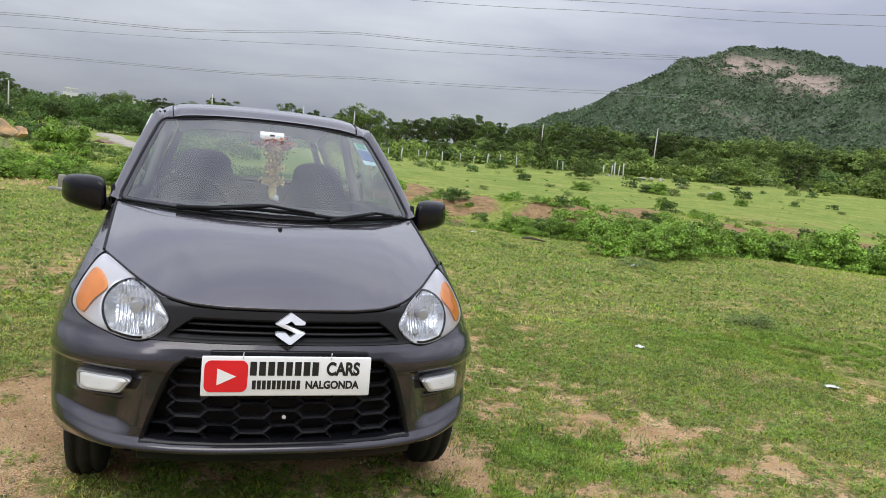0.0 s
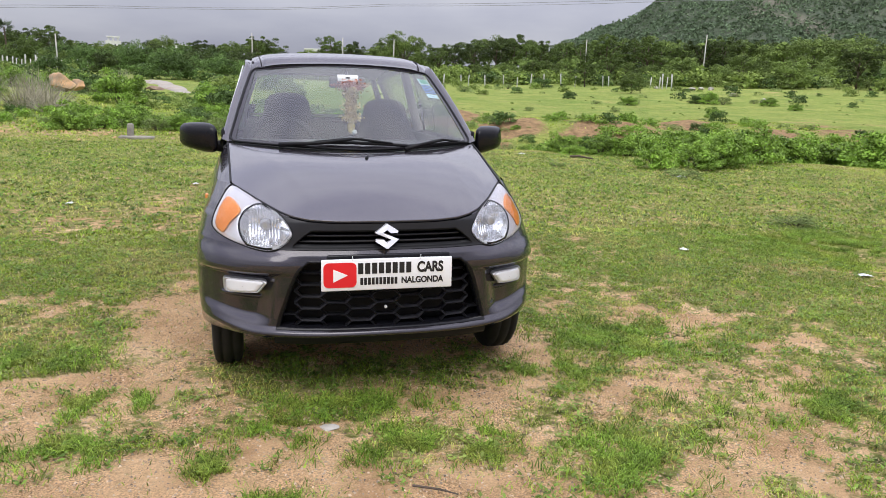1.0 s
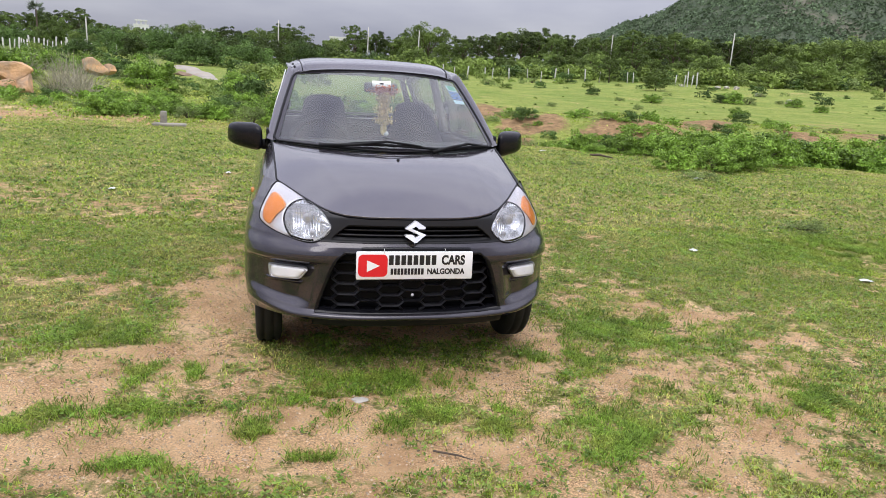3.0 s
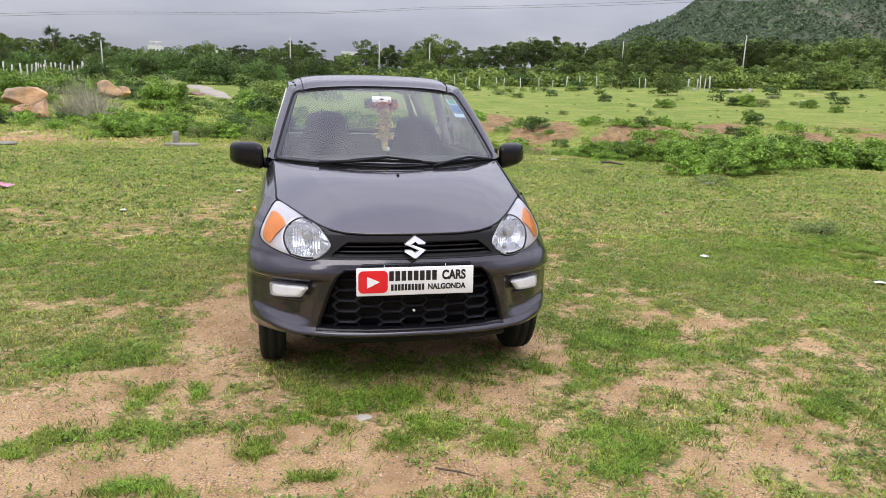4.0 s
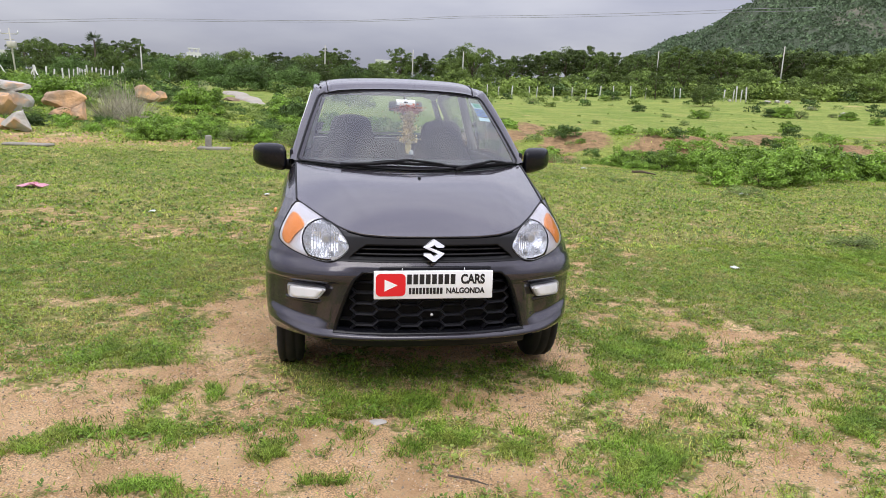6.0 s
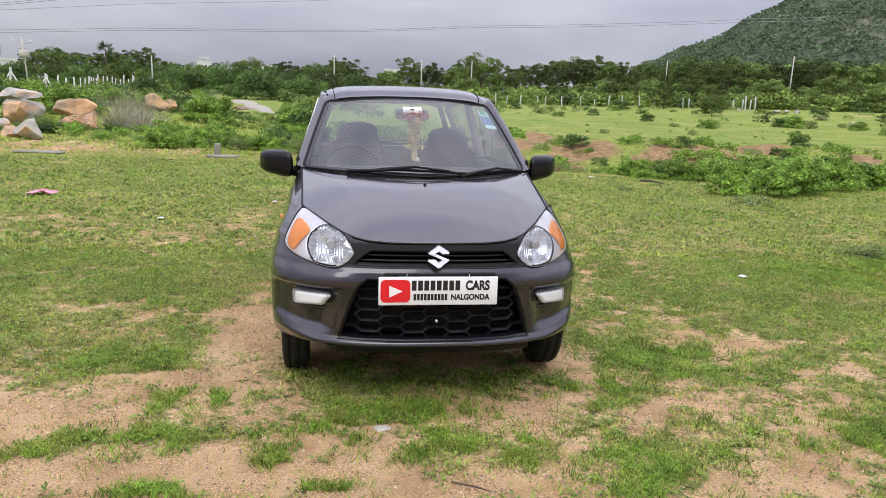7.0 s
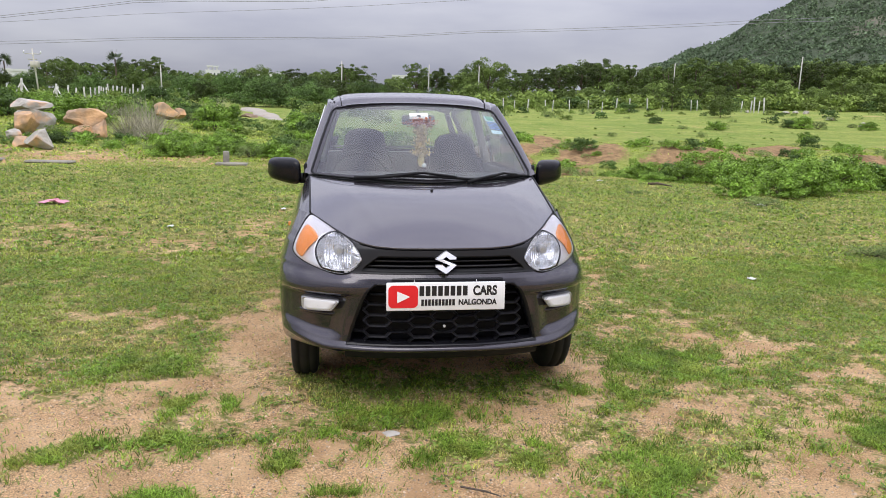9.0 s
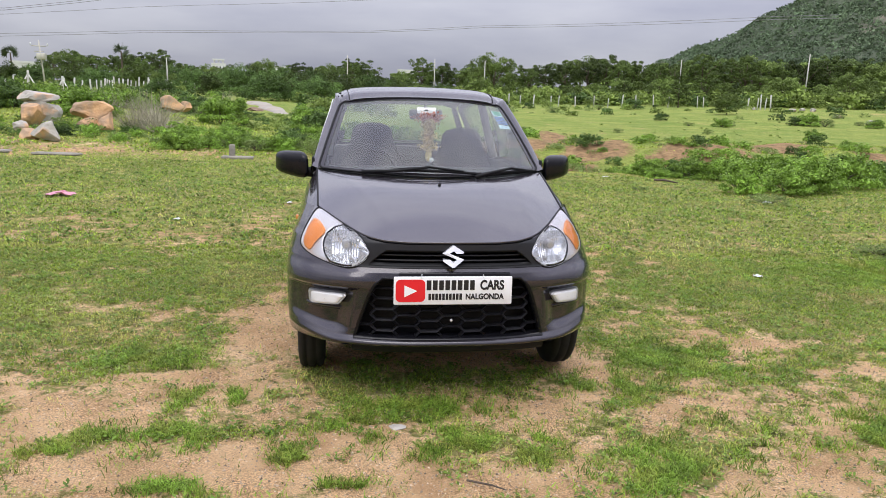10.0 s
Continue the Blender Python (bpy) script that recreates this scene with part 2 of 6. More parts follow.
def ground_material():
    """Soil and turf, mixed by the mesh's own cover value and fine noise."""
    m = bpy.data.materials.new("soil_and_turf")
    m.use_nodes = True
    t = m.node_tree
    N = t.nodes.new
    b = t.nodes["Principled BSDF"]
    b.inputs["Roughness"].default_value = 0.95
    b.inputs["Specular IOR Level"].default_value = 0.15
    co = N("ShaderNodeTexCoord")
    att = N("ShaderNodeAttribute")
    att.attribute_name = "cover"
    red = N("ShaderNodeAttribute")
    red.attribute_name = "red"

    def noise_node(scale, detail=8, rough=0.6):
        n = N("ShaderNodeTexNoise")
        n.inputs["Scale"].default_value, n.inputs["Detail"].default_value, n.inputs["Roughness"].default_value = scale, detail, rough
        wire(t, co, "Object", n, "Vector")
        return n

    def ramp(source, stops):
        r = N("ShaderNodeValToRGB")
        el = r.color_ramp.elements
        for k, (at, c) in enumerate(stops):
            e = el[k] if k < 2 else el.new(at)
            e.position, e.color = at, (*c, 1)
        t.links.new(source, r.inputs["Fac"])
        return r

    def mixer(fac, a, bb):
        x = N("ShaderNodeMix")
        x.data_type = "RGBA"
        t.links.new(fac, x.inputs["Factor"])
        t.links.new(a, x.inputs["A"])
        t.links.new(bb, x.inputs["B"])
        return x.outputs["Result"]
    soil = ramp(noise_node(2.3).outputs["Fac"], [(0.3, (0.46, 0.280, 0.140)), (0.7, (0.84, 0.60, 0.355)), (0.52, (0.68, 0.45, 0.245))])
    grit = ramp(noise_node(140, 3).outputs["Fac"], [(0.38, (0.30, 0.28, 0.26)), (0.62, (1.45, 1.45, 1.45))])
    sm = N("ShaderNodeMix")
    sm.data_type, sm.blend_type = "RGBA", "MULTIPLY"
    gritty = N("ShaderNodeMapRange")
    gritty.inputs["From Min"].default_value, gritty.inputs["From Max"].default_value = 0.38, 0.62
    gritty.inputs["To Min"].default_value, gritty.inputs["To Max"].default_value = 0.12, 0.85
    wire(t, noise_node(3.1, 6, 0.65), "Fac", gritty, "Value")
    wire(t, gritty, "Result", sm, "Factor")
    wire(t, soil, "Color", sm, "A")
    wire(t, grit, "Color", sm, "B")
    clay = ramp(noise_node(3.4, 10, 0.75).outputs["Fac"], [(0.32, (0.115, 0.074, 0.038)), (0.68, (0.47, 0.305, 0.155))])
    earth = mixer(red.outputs["Fac"], sm.outputs["Result"], clay.outputs["Color"])
    far_turf = ramp(noise_node(0.55, 10, 0.7).outputs["Fac"], [(0.34, (0.155, 0.245, 0.042)), (0.66, (0.335, 0.360, 0.094))])
    # The dark stop stands in for shade between the grass tufts.
    shaded_turf = ramp(noise_node(9.0).outputs["Fac"], [(0.36, (0.075, 0.085, 0.025)), (0.66, (0.46, 0.38, 0.17)), (0.5, (0.24, 0.25, 0.07))])
    dist = N("ShaderNodeAttribute")
    dist.attribute_name = "distance"
    turf_a = mixer(dist.outputs["Fac"], shaded_turf.outputs["Color"], far_turf.outputs["Color"])
    fine = ramp(noise_node(6, 12, 0.8).outputs["Fac"], [(0.36, (0.42, 0.42, 0.38)), (0.64, (1.32, 1.32, 1.28))])
    tm = N("ShaderNodeMix")
    tm.data_type, tm.blend_type = "RGBA", "MULTIPLY"
    tm.inputs["Factor"].default_value = 0.85
    t.links.new(turf_a, tm.inputs["A"])
    wire(t, fine, "Color", tm, "B")
    k = N("ShaderNodeMath")
    k.operation = "ADD"
    nf = noise_node(16, 8, 0.7)
    sc = N("ShaderNodeMapRange")
    sc.inputs["From Min"].default_value, sc.inputs["From Max"].default_value = 0.25, 0.75
    sc.inputs["To Min"].default_value, sc.inputs["To Max"].default_value = -0.6, 0.6
    wire(t, nf, "Fac", sc, "Value")
    wire(t, att, "Fac", k, 0)
    wire(t, sc, "Result", k, 1)
    edge = N("ShaderNodeMapRange")
    edge.inputs["From Min"].default_value, edge.inputs["From Max"].default_value = 0.38, 0.66
    wire(t, k, 0, edge, "Value")

    col = mixer(edge.outputs["Result"], earth, tm.outputs["Result"])
    t.links.new(col, b.inputs["Base Color"])
    bp = N("ShaderNodeBump")
    bp.inputs["Distance"].default_value = 0.05
    bp.inputs["Strength"].default_value = 0.9
    wire(t, noise_node(30, 8, 0.7), "Fac", bp, "Height")
    wire(t, bp, "Normal", b, "Normal")
    return m


GROUND = ground_material()


def hill_material():
    m = bpy.data.materials.new("rocky_hillside")
    m.use_nodes = True
    t = m.node_tree
    N = t.nodes.new
    b = t.nodes["Principled BSDF"]
    b.inputs["Roughness"].default_value = 0.95
    b.inputs["Specular IOR Level"].default_value = 0.1
    att = N("ShaderNodeAttribute")
    att.attribute_name = "rock"
    co = N("ShaderNodeTexCoord")
    n1 = N("ShaderNodeTexNoise")
    n1.inputs["Scale"].default_value, n1.inputs["Detail"].default_value, n1.inputs["Roughness"].default_value = 0.16, 12, 0.82
    wire(t, co, "Object", n1, "Vector")
    ra, rb = N("ShaderNodeValToRGB"), N("ShaderNodeValToRGB")
    for r, a, c in ((ra, (0.055, 0.082, 0.050), (0.135, 0.150, 0.106)), (rb, (0.13, 0.105, 0.09), (0.42, 0.33, 0.275))):
        r.color_ramp.elements[0].position, r.color_ramp.elements[0].color = 0.35, (*a, 1)
        r.color_ramp.elements[1].position, r.color_ramp.elements[1].color = 0.65, (*c, 1)
        wire(t, n1, "Fac", r, "Fac")
    bare = ra.color_ramp.elements.new(0.70)
    bare.color = (0.30, 0.27, 0.22, 1)
    mix = N("ShaderNodeMix")
    mix.data_type = "RGBA"
    wire(t, att, "Fac", mix, "Factor")
    wire(t, ra, "Color", mix, "A")
    wire(t, rb, "Color", mix, "B")
    wire(t, mix, "Result", b, "Base Color")
    return m


HILL = hill_material()

# ---------------------------------------------------------------- building helpers


def link_mesh(name, verts, faces, mat, parent=None, label="", smooth=False):
    me = bpy.data.meshes.new(name)
    me.from_pydata([tuple(v) for v in verts] if not isinstance(verts, np.ndarray) else verts.tolist(), [], faces if isinstance(faces, list) else faces.tolist())
    me.materials.append(mat)
    if smooth:
        me.shade_smooth()
    me.update()
    ob = new(name, me)
    if parent:
        ob.parent = parent
    if label:
        ob["label"] = label
    return ob


def part(name, bm, mat, parent, label="", smooth=True):
    """Links a bmesh as one mesh object under a thing or a part."""
    me = bpy.data.meshes.new(name)
    bm.to_mesh(me)
    bm.free()
    me.materials.append(mat)
    if smooth:
        me.shade_smooth()
    ob = new(name, me)
    ob.parent = parent
    if label:
        ob["label"] = label
    return ob


def root(name, loc, label, category, group="", kind=""):
    ob = new(name)
    ob.empty_display_size = 0.1
    ob.location = loc
    return tagged(ob, label, category, group, kind)


def box(sx, sy, sz, at=(0, 0, 0), bevel=0.0, seg=2, bm=None, m=None):
    own = bmesh.new()
    bmesh.ops.create_cube(own, size=1.0)
    bmesh.ops.scale(own, vec=(sx, sy, sz), verts=own.verts)
    if bevel:
        bmesh.ops.bevel(own, geom=own.edges[:], offset=bevel, segments=seg, affect="EDGES", profile=0.5)
    if m is not None:
        own.transform(m)
    bmesh.ops.translate(own, vec=at, verts=own.verts)
    if bm is None:
        return own
    me = bpy.data.meshes.new("tmp")
    own.to_mesh(me)
    own.free()
    bm.from_mesh(me)
    bpy.data.meshes.remove(me)
    return bm


def tube(bm, points, radii, sides=8, cap=True):
    """A round bar along points, with a radius at each."""
    pts = [Vector(p) for p in points]
    rings = []
    for i, p in enumerate(pts):
        d = (pts[min(i + 1, len(pts) - 1)] - pts[max(i - 1, 0)]).normalized()
        a = d.orthogonal().normalized() if i == 0 else (rings[-1][1] - d * rings[-1][1].dot(d)).normalized()
        b = d.cross(a)
        r = radii[i] if isinstance(radii, (list, tuple)) else radii
        vs = [bm.verts.new(p + (a * math.cos(k) + b * math.sin(k)) * r) for k in (2 * math.pi * j / sides for j in range(sides))]
        rings.append((vs, a))
    for (u, _), (v, _) in zip(rings, rings[1:]):
        for j in range(sides):
            bm.faces.new((u[j], u[(j + 1) % sides], v[(j + 1) % sides], v[j]))
    if cap:
        bm.faces.new(rings[0][0][::-1])
        bm.faces.new(rings[-1][0])
    return bm


def loop_tube(bm, points, radius, sides=6):
    """A closed ring of round section through the points."""
    pts = [Vector(p) for p in points]
    n = len(pts)
    rings, ref = [], Vector((0, 1, 0))
    for i, p in enumerate(pts):
        d = (pts[(i + 1) % n] - pts[i - 1]).normalized()
        a = (ref - d * ref.dot(d)).normalized()
        b = d.cross(a)
        rings.append([bm.verts.new(p + (a * math.cos(k) + b * math.sin(k)) * radius) for k in (2 * math.pi * j / sides for j in range(sides))])
    for i in range(n):
        u, v = rings[i], rings[(i + 1) % n]
        for j in range(sides):
            bm.faces.new((u[j], u[(j + 1) % sides], v[(j + 1) % sides], v[j]))
    return bm


def grid(bm, P, keep=None):
    """Quads over an array of points [rows][columns]; keep(a point) tells which faces stay."""
    vs = [[bm.verts.new(p) for p in row] for row in P]
    for i in range(len(P) - 1):
        for j in range(len(P[0]) - 1):
            q = (vs[i][j], vs[i][j + 1], vs[i + 1][j + 1], vs[i + 1][j])
            if keep is None or keep((q[0].co + q[1].co + q[2].co + q[3].co) / 4):
                bm.faces.new(q)
    loose = [v for v in bm.verts if not v.link_faces]
    bmesh.ops.delete(bm, geom=loose, context="VERTS")
    bmesh.ops.recalc_face_normals(bm, faces=bm.faces)
    return bm


def solid(bm, depth):
    """Gives a sheet thickness."""
    bmesh.ops.solidify(bm, geom=bm.faces[:], thickness=depth)
    return bm


def lerp(a, b, k):
    return a + (b - a) * k


def sstep(a, b, x):
    k = np.clip((x - a) / (b - a), 0, 1)
    return k * k * (3 - 2 * k)


def table(x, pairs):
    return float(np.interp(x, [p[0] for p in pairs], [p[1] for p in pairs]))


rng = np.random.default_rng(7)
LATTICE = rng.random((64, 64))


def vnoise(x, y, scale=1.0, off=0.0):
    """Smooth value noise, 0 to 1."""
    x, y = np.asarray(x) * scale + off, np.asarray(y) * scale + off * 1.7
    i, j = np.floor(x).astype(int), np.floor(y).astype(int)
    u, v = x - i, y - j
    u, v = u * u * (3 - 2 * u), v * v * (3 - 2 * v)
    g = lambda a, b: LATTICE[a % 64, b % 64]
    return (g(i, j) * (1 - u) + g(i + 1, j) * u) * (1 - v) + (g(i, j + 1) * (1 - u) + g(i + 1, j + 1) * u) * v


def fbm(x, y, scale, off=0.0, octaves=4):
    s = t = 0.0
    for k in range(octaves):
        a = 0.5 ** k
        s, t = s + a * vnoise(x, y, scale * 2 ** k, off + 3.1 * k), t + a
    return s / t


# ---------------------------------------------------------------- the land


def gully(x, y):
    """0 to 1: how deep in the dry stream bed behind the meadow."""
    mid = 15.9 - 0.16 * (x - 6.0) + 0.9 * np.sin(x * 0.35)
    return np.exp(-((y - mid) / 3.4) ** 2) * sstep(0.5, 5.0, x)


def bank(x, y):
    """0 to 1: the bare eroded far side of the stream bed."""
    mid = 20.5 - 0.05 * (x - 6.0) + 0.9 * np.sin(x * 0.35)
    near = np.exp(-((x - 6.6) / 1.6) ** 2 - ((y - 16.3) / 1.0) ** 2) + np.exp(-((x - 4.0) / 1.0) ** 2 - ((y - 12.9) / 0.6) ** 2)
    return np.clip(np.exp(-((y - mid) / 7.0) ** 4) * sstep(0.8, 3.4, x) * (1 - 0.5 * sstep(14, 22, x)) + 0.8 * near, 0, 1)


def land(x, y):
    x, y = np.asarray(x, float), np.asarray(y, float)
    z = 0.022 * np.maximum(y - 0.7, 0) + 0.010 * np.maximum(np.minimum(y, 150) - 30, 0) - 0.022 * np.maximum(y - 170, 0)
    z = z - 0.75 * gully(x, y) * (0.8 + 0.4 * fbm(x, y, 0.6, 5))
    z = z + bank(x, y) * (fbm(x, y, 0.7, 15, 5) - 0.5) * 0.8
    z = z + 0.036 * np.clip(x - 16, 0, 70) * sstep(24, 60, y)
    z = z + 0.021 * np.exp(-((x / 1.2) ** 2 + ((y - 0.66) / 0.5) ** 2) ** 2)
    z = z + 0.55 * np.exp(-((x + 9.5) / 4.5) ** 2 - ((y - 23) / 7.0) ** 2)
    near = np.exp(-(((x - 0.0) / 3.0) ** 2 + ((y - 1.6) / 3.2) ** 2))
    z = z + (fbm(x, y, 0.5, 1) - 0.5) * 0.12 * (1 - near) * sstep(0, 6, np.hypot(x, y - 1)) + (fbm(x, y, 2.2, 9) - 0.5) * 0.03
    return z


BARE = [(-1.57, -0.25, 0.18, 0.29), (-1.22, -0.53, 0.26, 0.1), (-1.15, 0.35, 0.28, 0.25), (-0.92, 0.99, 0.18, 0.59), (-1.49, 0.03, 0.24, 0.13), (-0.77, 0.26, 0.15, 0.14),
        (0.26, -0.0, 0.22, 0.17), (-0.06, 0.2, 0.12, 0.1), (0.83, 0.57, 0.15, 0.22), (1.73, -0.01, 0.22, 0.26), (1.17, -0.66, 0.32, 0.12), (0.33, -0.63, 0.41, 0.09),
        (-0.26, -0.54, 0.3, 0.15), (-0.81, -0.4, 0.18, 0.16), (1.96, 0.96, 0.32, 0.14), (-0.82, 1.6, 0.1, 0.5), (1.2, 0.06, 0.16, 0.11)]
BARE_TOO = [(-1.88, 0.36, 0.14, 0.14), (2.21, 0.49, 0.19, 0.1), (-0.42, -0.23, 0.13, 0.11), (0.0, 2.2, 0.7, 1.3)]
LUSH = [(-1.07, 0.19, 0.19, 0.11), (-1.48, -0.25, 0.19, 0.17), (-0.61, -0.36, 0.11, 0.08), (-1.09, -0.18, 0.11, 0.11), (-0.15, 0.06, 0.27, 0.15), (0.74, -0.54, 0.24, 0.22),
        (1.82, -0.27, 0.22, 0.19), (-1.02, -0.61, 0.11, 0.05), (0.04, -0.3, 0.25, 0.14), (0.82, 0.28, 0.18, 0.16), (1.22, -0.3, 0.19, 0.16), (0.3, -0.37, 0.09, 0.1),
        (-0.37, -0.13, 0.14, 0.1), (-1.45, 0.74, 0.25, 0.17), (1.35, 0.7, 0.35, 0.28), (-0.48, -0.63, 0.13, 0.06), (4.6, 2.8, 1.3, 0.6)]


def cover(x, y):
    """0 bare soil, 1 full turf."""
    x, y = np.asarray(x, float), np.asarray(y, float)
    base = 0.43 + 0.27 * sstep(-0.7, 2.6, y + 0.35 * np.abs(x - 0.3)) + 0.15 * sstep(3, 9, y) + 0.10 * sstep(1.2, 3.0, np.abs(x - 0.4)) * sstep(0.3, 1.8, y)
    c = base + (fbm(x, y, 1.6, 2) - 0.5) * (0.45 + 0.3 * sstep(1.0, 3.0, y)) + (fbm(x, y, 8.0, 13, 4) - 0.5) * 1.05
    wx, wy = x + (fbm(x, y, 5, 4) - 0.5) * 0.32, y + (fbm(x, y, 5, 7) - 0.5) * 0.32
    for cx, cy, rx, ry in BARE + BARE_TOO:
        c = c - 0.40 * np.exp(-(((wx - cx) / (rx * 1.15)) ** 2 + ((wy - cy) / (ry * 1.15)) ** 2) ** 1.3)
    for cx, cy, rx, ry in LUSH:
        c = c + 0.34 * np.exp(-(((wx - cx) / (0.85 * rx)) ** 2 + ((wy - cy) / (0.85 * ry)) ** 2) ** 1.3)
    c = c + 0.28 * np.exp(-((x / 0.62) ** 2 + ((y - 0.36) / 0.24) ** 2) ** 2)
    b = bank(x, y)
    c = c - 1.4 * b * np.clip(8.0 * (fbm(x, y, 0.55, 3, 5) - 0.44), 0, 1)
    yard = np.exp(-((x + 6.0) / 2.6) ** 2 - ((y - 12.9) / 1.1) ** 2)
    c = c - 0.9 * yard * np.clip(3 * (fbm(x, y, 1.1, 23) - 0.35), 0, 1)
    return np.clip(c, 0, 1)


def spaced(lo, hi, near_lo, near_hi, step, grow):
    mid = list(np.arange(near_lo, near_hi + 1e-6, step))
    up, d = [mid[-1]], step
    while up[-1] < hi:
        d *= grow
        up.append(up[-1] + d)
    dn, d = [mid[0]], step
    while dn[-1] > lo:
        d *= grow
        dn.append(dn[-1] - d)
    return np.array(dn[:0:-1] + mid + up[1:])


def build_ground():
    xs, ys = spaced(-3000, 3000, -4.0, 5.0, 0.08, 1.07), spaced(-2500, 3000, -2.2, 6.5, 0.08, 1.045)
    X, Y = np.meshgrid(xs, ys)
    Z = land(X, Y)
    n, m = X.shape
    idx = np.arange(n * m).reshape(n, m)
    F = np.stack([idx[:-1, :-1], idx[:-1, 1:], idx[1:, 1:], idx[1:, :-1]], -1).reshape(-1, 4)
    ob = link_mesh("ground", np.stack([X, Y, Z], -1).reshape(-1, 3), F, GROUND, smooth=True)
    for key, vals in (("cover", cover(X, Y)), ("red", np.clip(bank(X, Y) * 2.2 + 0.5 * fbm(X, Y, 0.5, 8) * (Y > 4), 0, 1)), ("distance", 0.15 + 0.85 * sstep(2.0, 10.0, Y + 0.3 * np.abs(X)))):
        a = ob.data.attributes.new(key, "FLOAT", "POINT")
        a.data.foreach_set("value", vals.reshape(-1).astype(np.float32))
    return tagged(ob, "open meadow of short grass with patches of sandy orange soil", "ground", kind="structure")


ground = build_ground()


def blades(name, px, py, length, width, mat, label, lean=0.6):
    """One mesh of grass blades rooted at the points."""
    n = len(px)
    r = np.random.default_rng(n)
    z = land(px, py) - 0.004
    a, b = r.random(n) * 6.283, r.random(n) * 6.283
    L = length * (0.55 + 0.8 * r.random(n))
    w = width * (0.7 + 0.6 * r.random(n))
    t = lean * (0.25 + r.random(n))
    dx, dy = np.cos(a), np.sin(a)
    sx, sy = np.cos(b) * w, np.sin(b) * w
    base = np.stack([px, py, z], -1)
    side = np.stack([sx, sy, 0 * sx], -1)
    mid = base + np.stack([dx * L * t * 0.35, dy * L * t * 0.35, L * 0.62], -1)
    tip = base + np.stack([dx * L * t, dy * L * t, L * (0.95 - 0.3 * t)], -1)
    V = np.stack([base - side, base + side, mid + side * 0.7, mid - side * 0.7, tip], 1).reshape(-1, 3)
    k = (np.arange(n) * 5)[:, None]
    faces = (k + np.array([0, 1, 2, 3])).tolist() + (k + np.array([3, 2, 4])).tolist()
    ob = link_mesh(name, V, faces, mat)
    return tagged(ob, label, "grass", kind="stuff")


def sow(n, x0, x1, y0, y1, power=1.0, seed=1, floor=0.30):
    r = np.random.default_rng(seed)
    x, y = x0 + (x1 - x0) * r.random(n), y0 + (y1 - y0) * r.random(n) ** power
    c = np.clip((cover(x, y) + (fbm(x, y, 11, 6) - 0.5) * 1.5 - floor) / (0.85 - floor), 0, 1)
    keep = r.random(n) < 0.02 + c ** 1.4
    keep &= ~((np.abs(x) < 0.6) & (y > 1.1) & (y < 3.3))
    return x[keep], y[keep]


x, y = sow(420000, -3.4, 4.2, -1.7, 3.6, 1.0, 3)
blades("near_grass", x, y, 0.024, 0.0023, GRASS, "short green grass growing in patches on sandy soil", 1.1)
x, y = sow(150000, -3.2, 3.8, -1.7, 3.4, 1.0, 9, 0.12)
blades("dry_grass", x, y, 0.022, 0.0016, STRAW, "dry straw-coloured grass on sandy soil", 2.0)
x, y = sow(180000, -8.5, 12, 3.2, 13, 1.15, 5)
blades("meadow_grass", x, y, 0.034, 0.0052, GRASS, "short green meadow grass", 1.5)
x, y = sow(105000, -8.0, 11.0, 3.2, 13, 1.1, 15, 0.15)
blades("meadow_straw", x, y, 0.030, 0.0042, STRAW, "dry straw-coloured grass in the meadow", 1.8)
x, y = sow(46000, -14, 22, 12.5, 25, 1.2, 6)
blades("far_grass", x, y, 0.055, 0.016, GRASS, "green grass of the far field", 1.5)
x, y = [], []
r_ = np.random.default_rng(12)
for cx, cy, rx, ry in LUSH:
    k = int(5200 * (rx + 0.05) * (ry + 0.05) / 0.05)
    gx, gy = cx + rx * 0.62 * r_.standard_normal(k), cy + ry * 0.62 * r_.standard_normal(k)
    ok = r_.random(k) < np.clip((fbm(gx, gy, 12, 17, 3) - 0.47) * 6, 0, 1)
    x.append(gx[ok])
    y.append(gy[ok])
blades("grass_tufts", np.concatenate(x), np.concatenate(y), 0.038, 0.0019, GRASS_LUSH, "lush low tufts of green grass on bare soil", 1.4)



def weeds(name, n, x0, x1, y0, y1, size, seed, label):
    """Low creeping weeds: small leaves in loose rosettes close to the soil."""
    r = np.random.default_rng(seed)
    cx, cy = sow(n, x0, x1, y0, y1, 1.0, seed, 0.22)
    per = 9
    a, d = r.random((len(cx), per)) * 6.283, 0.006 + 0.030 * r.random((len(cx), per))
    px, py = (cx[:, None] + np.cos(a) * d).ravel(), (cy[:, None] + np.sin(a) * d).ravel()
    P = np.stack([px, py, land(px, py) + 0.004 + 0.020 * r.random(len(px)) ** 1.5], -1)
    q = len(P)
    e = np.stack([np.cos(a.ravel()), np.sin(a.ravel()), r.uniform(-0.1, 0.7, q)], -1)
    f = np.stack([-np.sin(a.ravel()), np.cos(a.ravel()), r.uniform(-0.4, 0.4, q)], -1)
    L = (size * (0.5 + r.random(q)))[:, None]
    V = np.stack([P - e * L * 0.5, P + f * L * 0.28, P + e * L * 0.5, P - f * L * 0.28], 1).reshape(-1, 3)
    F = (np.arange(q) * 4)[:, None] + np.array([0, 1, 2, 3])
    tagged(link_mesh(name, V, F, WEED), label, "weeds", kind="stuff")


weeds("near_weeds", 24000, -3.2, 4.0, -1.6, 3.4, 0.016, 31, "low creeping green weeds on sandy soil")
weeds("meadow_weeds", 13000, -7.0, 9.0, 3.2, 11.0, 0.030, 32, "low creeping green weeds in the meadow")


